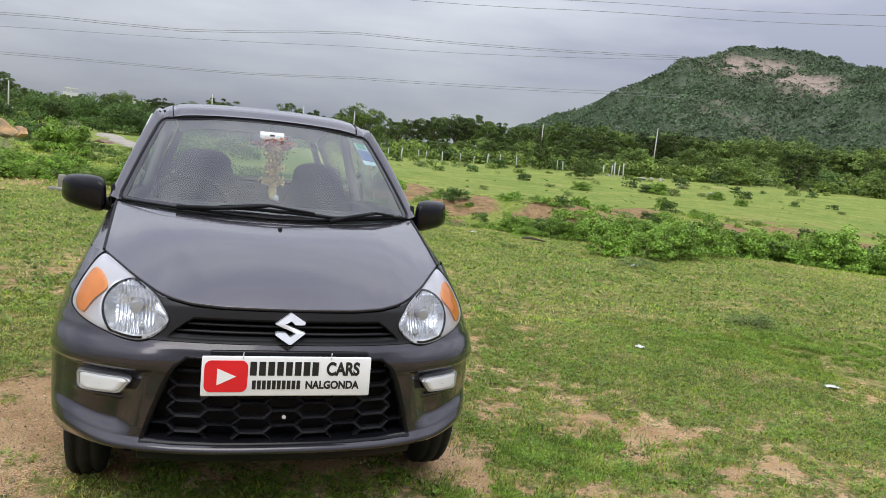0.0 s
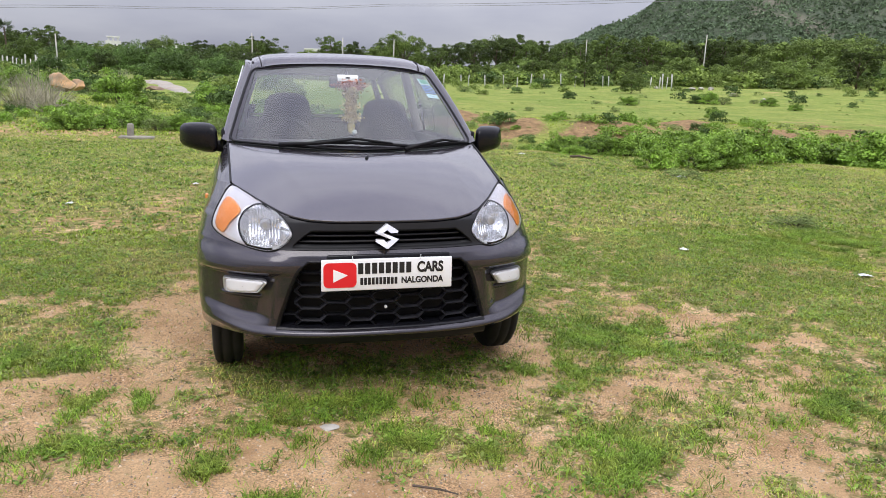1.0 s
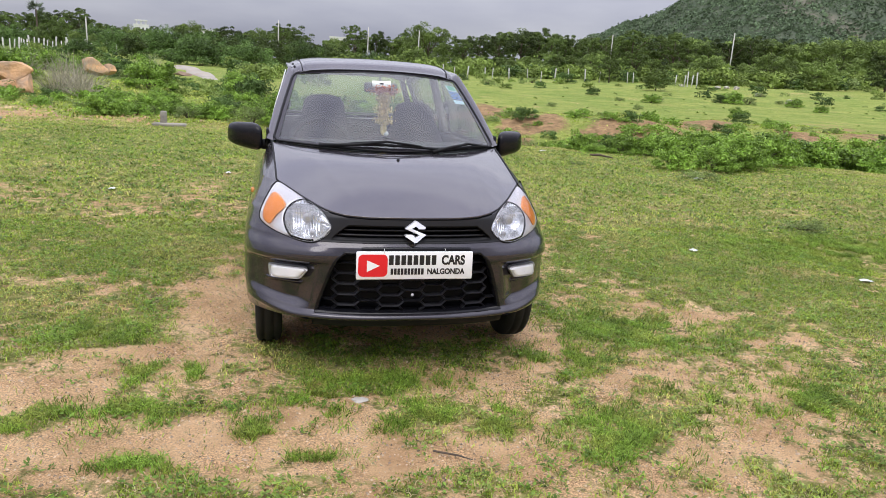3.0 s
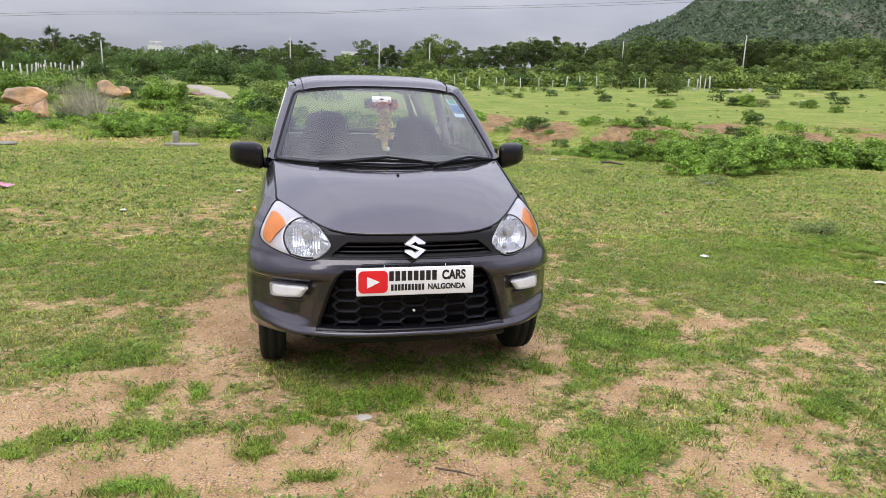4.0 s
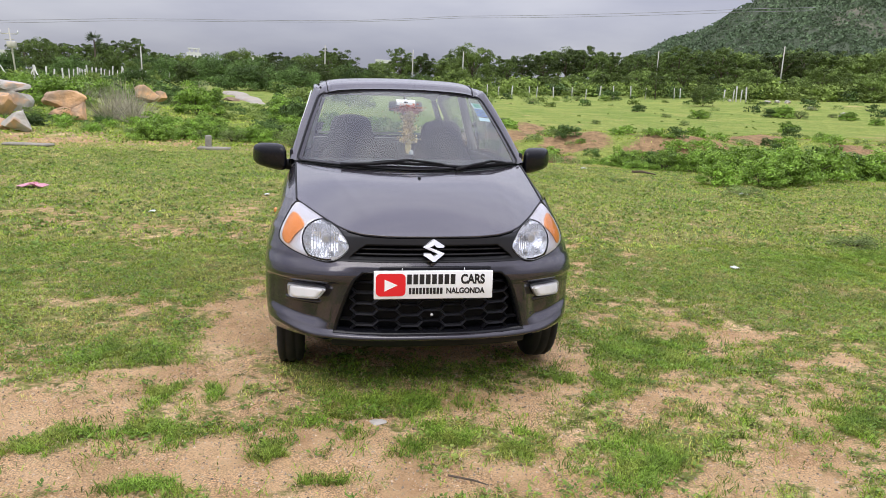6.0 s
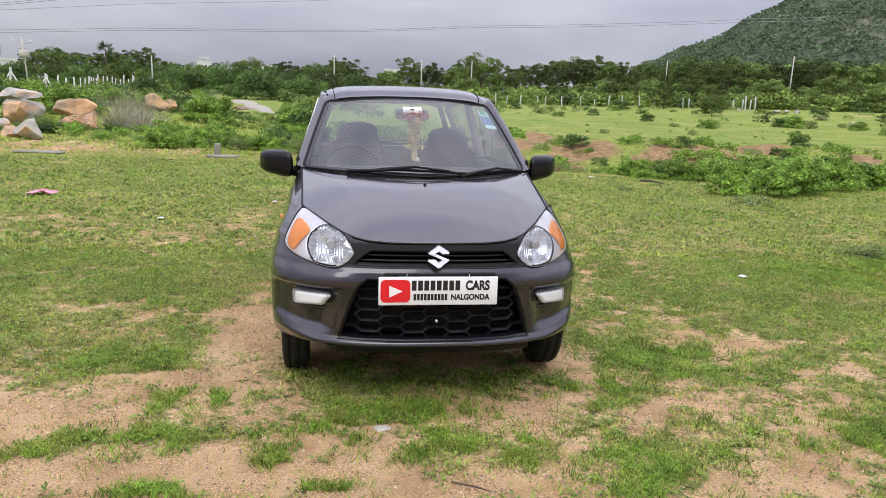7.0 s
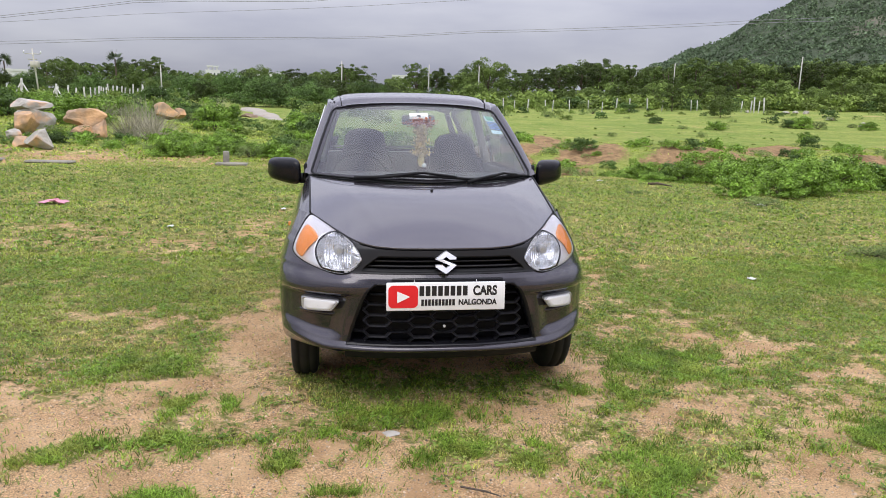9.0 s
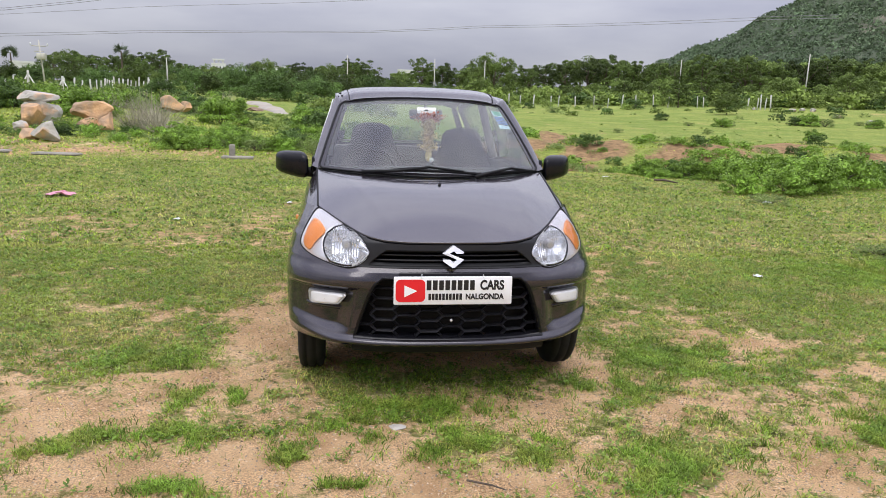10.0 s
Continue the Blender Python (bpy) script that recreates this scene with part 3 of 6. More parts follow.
def grit():
    """Small stones and crumbs of earth on the bare soil."""
    r = np.random.default_rng(41)
    n = 110000
    x, y = r.uniform(-3.0, 3.6, n), r.uniform(-1.7, 2.6, n)
    ok = cover(x, y) < 0.55
    x, y = x[ok], y[ok]
    q = len(x)
    s = 0.0018 + 0.0060 * r.random(q) ** 4
    base = np.array([(1, 0, 0), (-0.5, 0.87, 0), (-0.5, -0.87, 0), (0.1, 0.1, 0.8)])
    V = base[None] * (0.7 + 0.6 * r.random((q, 4, 1))) * s[:, None, None] + np.stack([x, y, land(x, y)], -1)[:, None]
    F = (np.array([[0, 1, 3], [1, 2, 3], [2, 0, 3]])[None] + (np.arange(q) * 4)[:, None, None]).reshape(-1, 3)
    tagged(link_mesh("grit", V.reshape(-1, 3), F, GRIT), "small stones and crumbs scattered on sandy soil", "grit", kind="stuff")


grit()

# the wet cart track beyond the meadow
rows = []
for d in np.linspace(40, 62, 36):
    mid = -6.6 + 2.2 * (1 - ((d - 40) / 22)) ** 1.2
    wide = 0.75 + 0.2 * math.sin(d * 0.7)
    row = []
    for k in np.linspace(-1, 1, 11):
        az = radians(mid + k * wide)
        x, y = -0.45 + d * math.sin(az), -3.1 + d * math.cos(az)
        row.append(Vector((x, y, float(land(x, y)) + 0.17 * (1 - abs(k) ** 4) * min(1.0, (d - 40) / 3, (62 - d) / 3) - 0.04)))
    rows.append(row)
track = grid(bmesh.new(), rows)
me = bpy.data.meshes.new("track")
track.to_mesh(me)
me.materials.append(MUD)
tagged(new("track", me), "wet pale mud track crossing the meadow", "track", kind="structure")


# ---------------------------------------------------------------- the hill


def facing_leaves(centres, out, size, r, loose=0.6):
    """Diamond leaves at the points, which lie more or less square to the given directions."""
    n = len(centres)
    nrm = out + loose * r.standard_normal((n, 3))
    d = np.cross(nrm, r.standard_normal((n, 3)))
    d /= np.linalg.norm(d, axis=1)[:, None] + 1e-9
    e = np.cross(nrm, d)
    e /= np.linalg.norm(e, axis=1)[:, None] + 1e-9
    L = (size * (0.6 + 0.8 * r.random(n)))[:, None]
    V = np.stack([centres - d * L * 0.5, centres + e * L * 0.33, centres + d * L * 0.5, centres - e * L * 0.33], 1).reshape(-1, 3)
    return V, (np.arange(n) * 4)[:, None] + np.array([0, 1, 2, 3])


def sprays(centres, radii, per, r, flat=0.8):
    """Points on the upper shells of clumps, and the way outwards at each."""
    q = len(centres)
    o = r.standard_normal((q * per, 3))
    o[:, 2] = np.where(r.random(q * per) < 0.8, np.abs(o[:, 2]), o[:, 2])
    o /= np.linalg.norm(o, axis=1)[:, None]
    rad = np.repeat(radii, per)[:, None] * (1.0 - 0.45 * r.random((q * per, 1)) ** 2)
    return np.repeat(np.asarray(centres), per, 0) + o * rad * np.array([1, 1, flat]), o + np.array([0, 0, 0.35])


RIDGE = [(13, -1.0), (18, 0.0), (20.5, 1.9), (22.5, 3.75), (25, 4.85), (27.7, 5.75), (30.1, 7.1), (33.8, 9.4), (37.0, 10.5), (40.5, 10.4), (43.8, 9.85), (46.4, 9.6), (52, 8.8), (58, 6.0), (66, 3.0), (74, 0.5)]


def build_hill():
    A, D = np.meshgrid(np.linspace(14, 74, 260), np.linspace(330, 900, 120))
    crest = np.interp(A, [q[0] for q in RIDGE], [q[1] for q in RIDGE])
    far = 560 + 25 * np.sin(A * 0.35)
    tall = far * np.tan(np.radians(crest)) + 1.0
    k = np.where(D < far, np.clip((D - 345) / (far - 345), 0, 1), np.clip(1 - (D - far) / 330, 0, 1))
    H = tall * np.where(D < far, k ** 1.25, k * k * (3 - 2 * k))
    U, V = -0.45 + D * np.sin(np.radians(A)), -3.1 + D * np.cos(np.radians(A))
    rough = (fbm(U, V, 0.02, 2, 5) - 0.5) * 16 * np.clip(H / 60, 0.1, 1) + (fbm(U, V, 0.09, 6, 3) - 0.5) * 7 * np.clip(H / 30, 0, 1)
    Z = H + rough + 1.0
    rock = sstep(0.66, 0.72, fbm(U * 1.0, V * 0.6, 0.045, 11, 4)) * 0.35
    rise = np.degrees(np.arctan2(Z - 1.3, D))
    mid = np.interp(A, [34.5, 35.5, 37.3, 39, 41, 42.5, 44, 46], [9.9, 9.65, 9.4, 9.3, 8.95, 8.4, 8.3, 8.3])
    face = np.exp(-((A - 39.8) / 4.6) ** 6 - ((rise - mid) / 0.70) ** 4)
    rock = np.clip(rock + 1.15 * face * sstep(0.30, 0.46, fbm(U, V, 0.10, 19, 5)), 0, 1)
    n, m = U.shape
    idx = np.arange(n * m).reshape(n, m)
    F = np.stack([idx[:-1, :-1], idx[:-1, 1:], idx[1:, 1:], idx[1:, :-1]], -1).reshape(-1, 4)
    ob = link_mesh("hill", np.stack([U, V, Z], -1).reshape(-1, 3), F, HILL, smooth=True)
    a = ob.data.attributes.new("rock", "FLOAT", "POINT")
    a.data.foreach_set("value", rock.reshape(-1).astype(np.float32))
    tagged(ob, "broad rocky hill covered in green scrub", "hill", kind="structure")
    # scrub on it: domes of leaf sprays
    r = np.random.default_rng(21)
    k = 105000
    i, j = r.integers(0, int(n * 0.46), k), r.integers(0, m - 1, k)
    fu, fv = r.random(k), r.random(k)
    between = lambda q: q[i, j] * (1 - fu) * (1 - fv) + q[i, j + 1] * fu * (1 - fv) + q[i + 1, j] * (1 - fu) * fv + q[i + 1, j + 1] * fu * fv
    cx, cy, cz = between(U), between(V), between(Z)
    ok = (r.random(k) > rock[i, j] * 0.95) & (H[i, j] > 2) & (D[i, j] < far[i, j] + 25)
    ok &= r.random(k) < 0.45 + 1.0 * fbm(cx, cy, 0.05, 31, 3)
    cx, cy, cz = cx[ok], cy[ok], cz[ok]
    q = len(cx)
    size = 0.7 + 1.7 * r.random(q) ** 2.4
    per = 5
    c = np.repeat(np.stack([cx, cy, cz + size * 0.15], -1), per, 0)
    o = r.standard_normal((q * per, 3))
    o[:, 2] = np.abs(o[:, 2])
    o /= np.linalg.norm(o, axis=1)[:, None]
    reach = np.repeat(size, per)[:, None]
    V3, F3 = facing_leaves(c + o * reach * np.array([1.0, 1.0, 0.8]) * (0.75 + 0.25 * r.random((q * per, 1))), o, reach[:, 0] * 0.80, r, 0.4)
    tagged(link_mesh("hill_scrub", V3, F3, CLUMP), "dark green scrub bushes over the hillside", "scrub", kind="stuff")


build_hill()

# ---------------------------------------------------------------- plants, rocks, posts, poles


def leaf_quads(centres, size, r, flat=0.35):
    """Folded diamond leaves at the points."""
    n = len(centres)
    d = r.standard_normal((n, 3))
    d[:, 2] = d[:, 2] * flat - 0.15
    d /= np.linalg.norm(d, axis=1)[:, None]
    e = np.cross(d, r.standard_normal((n, 3)))
    e /= np.linalg.norm(e, axis=1)[:, None]
    L = (size * (0.6 + 0.8 * r.random(n)))[:, None]
    V = np.stack([centres - d * L * 0.5, centres + e * L * 0.30, centres + d * L * 0.5, centres - e * L * 0.30], 1).reshape(-1, 3)
    return V, (np.arange(n) * 4)[:, None] + np.array([0, 1, 2, 3])


def make_tree(name, height, spread, clumps, per, leaf, mat, seed, label, thin=0.0):
    """A tree at the origin: tapered trunk with limbs, and a crown of clumped leaves with gaps."""
    r = np.random.default_rng(seed)
    t = root(name, (0, 0, 0), label, "tree", "trees along the field edge")
    bm = bmesh.new()
    fork = height * 0.32
    tube(bm, [(0, 0, -0.2), (0.05, 0.03, fork * 0.5), (0.12, -0.05, fork), (0.1, 0.1, height * 0.7)], [height * 0.022, height * 0.018, height * 0.015, height * 0.005], 7)
    centres = []
    limbs = 7
    for k in range(limbs):
        a = 6.283 * k / limbs + r.random() * 0.7
        tip = Vector((math.cos(a) * spread * (0.5 + 0.4 * r.random()), math.sin(a) * spread * (0.5 + 0.4 * r.random()), height * (0.45 + 0.36 * r.random())))
        start = Vector((0.1, 0, fork * (0.8 + 0.5 * r.random())))
        mid = start.lerp(tip, 0.5) + Vector((0, 0, height * 0.06))
        tube(bm, [start, mid, tip], [height * 0.009, height * 0.006, height * 0.002], 5)
        centres += [tip, mid.lerp(tip, 0.5)]
    part("trunk", bm, BARK, t)
    while len(centres) < clumps:
        a, h = r.random() * 6.283, r.random()
        k = spread * math.sqrt(r.random()) * (1.0 - 0.55 * abs(h - 0.4)) * (0.75 + 0.5 * r.random())
        centres.append(Vector((math.cos(a) * k, math.sin(a) * k, height * (0.14 + 0.76 * h * (1.0 - 0.25 * k / spread)))))
    rad = spread * (0.13 + 0.13 * r.random(len(centres)))
    pts, way = sprays(np.array([c[:] for c in centres]), rad, per, r, 0.75)
    V, F = facing_leaves(pts, way, leaf, r, 0.55)
    link_mesh("crown", V, F, mat, t)
    return t


def make_bush(name, width, height, leaves, leaf, mat, seed, label, group, category="bush"):
    r = np.random.default_rng(seed)
    t = root(name, (0, 0, 0), label, category, group)
    bm = bmesh.new()
    heads, rad = [], []
    stems = 22
    for k in range(stems):
        a, out = r.random() * 6.283, width * 0.5 * math.sqrt(r.random()) * 0.92
        h = height * (0.50 + 0.42 * r.random()) * (1 - 0.45 * (out / width * 2) ** 2)
        tip = Vector((math.cos(a) * out, math.sin(a) * out, h))
        mid = Vector((math.cos(a) * out * 0.4, math.sin(a) * out * 0.4, h * 0.6))
        tube(bm, [(r.normal() * 0.03, r.normal() * 0.03, -0.03), mid, tip], [0.010, 0.007, 0.002], 4)
        foot = Vector((math.cos(a) * (out * 0.5 + width * 0.24), math.sin(a) * (out * 0.5 + width * 0.24), height * (0.10 + 0.12 * r.random())))
        heads += [tip, mid.lerp(tip, 0.45) + Vector((r.normal(), r.normal(), 0)) * width * 0.05, foot]
        rad += [width * (0.085 + 0.07 * r.random()), width * (0.09 + 0.05 * r.random()), width * (0.08 + 0.05 * r.random())]
    part("branchwork", bm, BARK, t)
    pts, way = sprays(np.array([c[:] for c in heads]), np.array(rad), leaves // len(heads), r, 0.85)
    pts[:, 2] = np.abs(pts[:, 2]) + 0.01
    V, F = facing_leaves(pts, way, leaf, r, 0.6)
    link_mesh("leaves", V, F, mat, t)
    return t


def put(ob, x, y, s=1.0, turn=0.0, first=None, drop=0.0):
    """A copy of a thing on the land, scaled and turned."""
    c = copy_thing(ob, pose(x, y, float(land(x, y)) - drop, 0, 0, turn))
    c.scale = (s, s, s * random.uniform(0.9, 1.1))
    return c


def bearing(az, d):
    """A place at d metres from the camera's last stand, az degrees to the right of straight ahead."""
    return -0.45 + d * math.sin(radians(az)), -3.1 + d * math.cos(radians(az))


def remove(ob):
    for o in (*ob.children_recursive, ob):
        bpy.data.objects.remove(o)


tree_kinds = [make_tree("tree", 7.0, 3.2, 60, 115, 0.215, LEAF_TREE, 1, "dense dark green field tree with a rounded crown"),
              make_tree("tree", 8.0, 3.0, 58, 115, 0.215, LEAF_TREE, 2, "tall dark green tree with an uneven crown"),
              make_tree("tree", 6.0, 3.6, 64, 110, 0.205, LEAF_LIGHT, 3, "broad light green acacia-like tree"),
              make_tree("tree", 7.5, 2.4, 50, 110, 0.20, LEAF_TREE, 4, "slender dark green tree among others"),
              make_tree("tree", 5.0, 3.4, 74, 105, 0.205, LEAF_LIGHT, 5, "low spreading green thorn tree")]
random.seed(5)
skyline = [(-26, 2.1), (-22.5, 1.9), (-20.6, 2.2), (-19.6, 2.8), (-17.7, 3.3), (-16.2, 3.0), (-15.2, 3.1), (-13.6, 3.6), (-12.2, 3.2), (-10.7, 3.0), (-8.8, 2.7), (-7.2, 2.9), (-5.2, 3.0), (-3.2, 3.1), (-1.6, 2.8), (0.4, 3.75), (2.3, 2.8), (3.7, 2.75), (6.4, 3.8), (8.3, 3.4), (10.8, 4.15), (12.9, 3.4), (14.9, 3.8), (18.1, 4.45), (21.3, 4.2), (25.9, 4.2), (29.6, 4.5), (32, 4.3), (36, 4.55), (48, 4.3), (56, 4.0)]
for row, (d, low) in enumerate(((118, 0.0), (132, 0.0), (103, 1.45))):
    az = -27.0
    while az < 54:
        el = table(az, skyline) + random.uniform(-0.45, 0.10) - low
        dist = d + random.uniform(-6, 6)
        x, y = bearing(az, dist)
        h = dist * math.tan(radians(el)) + 1.3 - float(land(x, y))
        k = random.choice((0, 1, 3, 0, 1, 2) if az < 31 else (2, 4, 2, 0, 3)) if row < 2 else random.choice((2, 4, 4))
        tall = (7.0, 8.0, 6.0, 7.5, 5.0)[k]
        s = 1.19 * max(h, 2.0) / tall
        put(tree_kinds[k], x, y, s * random.uniform(0.94, 1.02), random.uniform(0, 360), drop=0.1)
        az += random.uniform(0.9, 1.6) * (1.0 if row < 2 else 1.3)
for az, d, k, s in ((26, 92, 0, 0.62), (20.5, 96, 1, 0.5), (31, 98, 4, 0.75), (35, 94, 2, 0.66), (38, 88, 4, 0.7), (42, 90, 0, 0.7), (24.3, 82, 0, 0.42), (27.6, 66, 4, 0.36), (25.7, 108, 1, 0.95)):
    put(tree_kinds[k], *bearing(az, d), s, random.uniform(0, 360), drop=0.05)
for o in tree_kinds:
    remove(o)

# dense rounded thorn bushes before the left edge
thorn_kinds = [make_bush("thorn_bush", 6.0, 3.0, 8800, 0.165, LEAF_THORN, 21, "dense rounded green thorn bush", "thorn bushes along the field edge"),
               make_bush("thorn_bush", 5.0, 3.6, 8000, 0.165, LEAF_TREE, 22, "dense dark green thorn bush", "thorn bushes along the field edge")]
for az, d, k, s in ((-5.2, 66, 0, 0.85), (-3.6, 70, 1, 0.85), (-1.8, 64, 0, 0.75), (-0.2, 76, 1, 0.85), (2.0, 84, 0, 0.9), (4.4, 92, 1, 0.9), (-7.2, 82, 0, 0.95), (-9.4, 74, 1, 0.6), (-10.6, 86, 0, 0.85), (-12.6, 70, 0, 0.5), (-14.6, 90, 1, 0.8), (-16.6, 86, 0, 0.8), (-18.4, 90, 1, 0.75), (-20.4, 94, 0, 0.8), (-22.4, 92, 1, 0.8), (-24.6, 94, 0, 0.8), (-6.3, 96, 1, 1.0), (-8.4, 98, 0, 1.0), (-4.4, 98, 0, 1.0), (-11.8, 100, 0, 1.0), (-2.6, 96, 0, 1.0), (7.0, 98, 0, 0.8), (9.5, 100, 1, 0.8)):
    put(thorn_kinds[k], *bearing(az, d), s, random.uniform(0, 360), drop=0.1)
for o in thorn_kinds:
    remove(o)

thicket = "green bushes of the stream bed"
bush_kinds = [make_bush("bush", 1.5, 0.95, 5200, 0.062, LEAF_BUSH, 11, "leafy bright green bush beside the stream bed", thicket),
              make_bush("bush", 1.2, 0.75, 4200, 0.058, LEAF_BUSH, 12, "low leafy green bush", thicket),
              make_bush("bush", 1.6, 0.8, 5200, 0.060, LEAF_BUSH, 13, "wide low green bush", thicket),
              make_bush("bush", 1.3, 0.65, 2600, 0.042, LEAF_GREY, 14, "small sparse grey-green bush", thicket),
              make_bush("bush", 1.5, 0.85, 4600, 0.056, LEAF_THORN, 15, "dull dark green bush", thicket)]
random.seed(8)
# the thick belt on the right
for k in range(96):
    x = random.uniform(5.6, 19)
    mid = 12.6 - 0.34 * (x - 6.0) + 0.6 * math.sin(x * 0.6)
    y = mid + random.uniform(-1.4, 2.2)
    s = random.uniform(0.55, 1.0) * table(x, [(3, 0.38), (6, 0.70), (8, 0.88), (10, 1.05), (13, 1.15), (19, 1.2)])
    put(bush_kinds[random.choice((0, 0, 1, 2, 2, 4))], x, y, s, random.uniform(0, 360), drop=0.03)
low_plants = []
for k in range(150):
    x = random.uniform(1.0, 20)
    low_plants.append((random.choice((1, 2, 3, 3, 4)), x, 20.3 - 0.1 * (x - 6) + random.gauss(0, 2.8), random.uniform(0.16, 0.55)))
# the overgrown mound and verge on the left
for k in range(110):
    low_plants.append((random.choice((1, 2, 3, 3, 4)), random.uniform(-11, -3.6), random.uniform(14.3, 18.5), random.uniform(0.16, 0.36)))
for k in range(150):
    x, y = random.uniform(-19, -1.0), random.uniform(14.5, 40)
    if x > -3.2 and y > 26 or (18 < y < 27.5 and -14.5 < math.degrees(math.atan2(x + 0.45, y + 3.1)) < -10.2) or (abs(x + 6.3) < 2.6 and y < 15.5) or (abs(x + 7.3) < 1.7 and y < 19.6) or (y > 16 and -8.2 < math.degrees(math.atan2(x + 0.45, y + 3.1)) < -3.2):
        continue
    put(bush_kinds[random.choice((0, 1, 2, 3, 3, 4))], x, y, random.uniform(0.65, 1.15) * (0.95 if y > 26 else 1.1 if y > 20 else 0.75), random.uniform(0, 360), drop=0.05)
for k in range(26):
    x = random.uniform(-4.2, 0.8)
    put(bush_kinds[random.choice((1, 2, 3))], x, 13.6 + random.uniform(-0.7, 1.6), random.uniform(0.35, 0.7), random.uniform(0, 360), drop=0.03)
# bushes out on the field
for x, y, k, s in ((21.7, 39.8, 2, 0.95), (22.5, 40.4, 3, 0.8), (28.9, 42.3, 0, 1.25), (29.8, 42.0, 3, 1.1), (28.3, 42.8, 4, 0.9), (33.0, 41.5, 2, 0.9), (31.7, 37.4, 1, 0.8), (20.8, 46.6, 4, 0.8), (19.8, 40.1, 3, 0.6), (27.0, 67.4, 4, 1.6), (28.1, 82.1, 3, 1.6), (39.3, 71.1, 4, 1.5), (36.5, 50.6, 3, 0.9), (17.1, 32.2, 3, 0.55), (11.9, 30.4, 3, 0.5), (20.4, 28.7, 1, 0.9), (33.5, 43.9, 3, 0.6), (65.0, 66.0, 4, 3.2), (60.0, 62.0, 3, 2.2), (40.2, 37.9, 3, 0.5), (23.0, 66.0, 3, 1.2), (17.0, 60.0, 3, 1.1)):
    put(bush_kinds[k], x, y, s * 0.85, random.uniform(0, 360), drop=0.03)
far_plants = []
for k in range(330):
    far_plants.append((random.choice((0, 0, 2, 2, 3, 4)), *bearing(random.uniform(4, 52), random.uniform(87, 103)), random.uniform(0.9, 2.4)))
for k in range(150):
    d, az = random.uniform(38, 92), random.uniform(-27, 3)
    if not (d < 70 and -8.5 < az < -3):
        far_plants.append((random.choice((0, 2, 3, 3, 4, 4)), *bearing(az, d), random.uniform(0.8, 1.3)))
for k in range(70):
    far_plants.append((random.choice((1, 2, 3, 4)), *bearing(random.uniform(-8.8, -2.2), random.uniform(24, 38.5)), random.uniform(0.22, 0.42)))
for k in range(130):
    far_plants.append((random.choice((1, 2, 3)), *bearing(random.uniform(9, 48), random.uniform(27, 62)), random.uniform(0.05, 0.17)))
for k in range(70):
    far_plants.append((random.choice((2, 3, 4)), *bearing(random.uniform(8, 46), random.uniform(58, 84)), random.uniform(0.3, 0.9)))
for name, spots, label in (("undergrowth", low_plants, "low mixed weeds and seedlings of the stream bank and mound"), ("far_scrub", far_plants, "pale and dark green scrub along the far edge of the field")):
    thin, grown = (5, 1.9) if name == "undergrowth" else (11, 2.5)
    for mat in (LEAF_BUSH, LEAF_GREY, LEAF_THORN):
        leaves = []
        for k, x, y, s in spots:
            src = next(o for o in bush_kinds[k].children if o.name.startswith("leaves")).data
            if src.materials[0] != mat:
                continue
            co = np.empty(len(src.vertices) * 3)
            src.vertices.foreach_get("co", co)
            co = co.reshape(-1, 4, 3)[::thin]
            mid = co.mean(1, keepdims=True)
            co = mid + (co - mid) * grown
            a = random.uniform(0, 6.28)
            turn = np.array([[math.cos(a), math.sin(a), 0], [-math.sin(a), math.cos(a), 0], [0, 0, random.uniform(0.8, 1.15)]])
            leaves.append(co.reshape(-1, 3) @ turn * s + np.array([x, y, float(land(x, y)) - 0.03]))
        V = np.concatenate(leaves)
        tagged(link_mesh(name, V, np.arange(len(V)).reshape(-1, 4), LEAF_SCRUB if mat == LEAF_BUSH and name == "far_scrub" else mat), label, "scrub", kind="stuff")
# weeds standing in the meadow
for x, y, k, s in ((4.75, 3.6, 3, 0.42), (5.6, 7.1, 3, 0.5), (0.95, 9.0, 3, 0.6), (4.1, 8.2, 3, 0.25), (5.9, 8.4, 1, 0.6), (6.8, 8.6, 0, 0.62), (7.6, 9.0, 0, 0.7), (0.6, 11.0, 3, 0.8), (-0.2, 12.6, 1, 1.0), (0.4, 13.4, 3, 1.25)):
    c = put(bush_kinds[k], x, y, s, random.uniform(0, 360), drop=0.02)
    c.scale.z *= 0.55 if y < 8.3 else 1.0
for o in bush_kinds:
    remove(o)


def dry_bush(x, y, width, height, seed):
    """A bare grey shrub of many fine twigs."""
    r = np.random.default_rng(seed)
    n = 200
    a, out = r.random(n) * 6.283, width * 0.5 * r.random(n) ** 0.6
    base = np.stack([np.cos(a) * out * 0.45, np.sin(a) * out * 0.45, 0 * a], -1)
    tip = np.stack([np.cos(a) * out * 1.1 + 0.22 * r.standard_normal(n), np.sin(a) * out * 1.1 + 0.12 * r.standard_normal(n), height * (0.45 + 0.65 * r.random(n)) * (1.1 - 0.5 * (out / width * 2) ** 2)], -1)
    s = np.cross(tip - base, r.standard_normal((n, 3)))
    s = s / np.linalg.norm(s, axis=1)[:, None] * 0.007
    V = np.stack([base - s, base + s, tip + s * 0.3, tip - s * 0.3], 1).reshape(-1, 3)
    F = (np.arange(n) * 4)[:, None] + np.array([0, 1, 2, 3])
    ob = link_mesh("dry_bush", V, F, TWIG)
    ob.location = (x, y, float(land(x, y)) - 0.03)
    return tagged(ob, "bare grey-brown shrub of dry twigs", "bush", "dry shrubs on the mound")


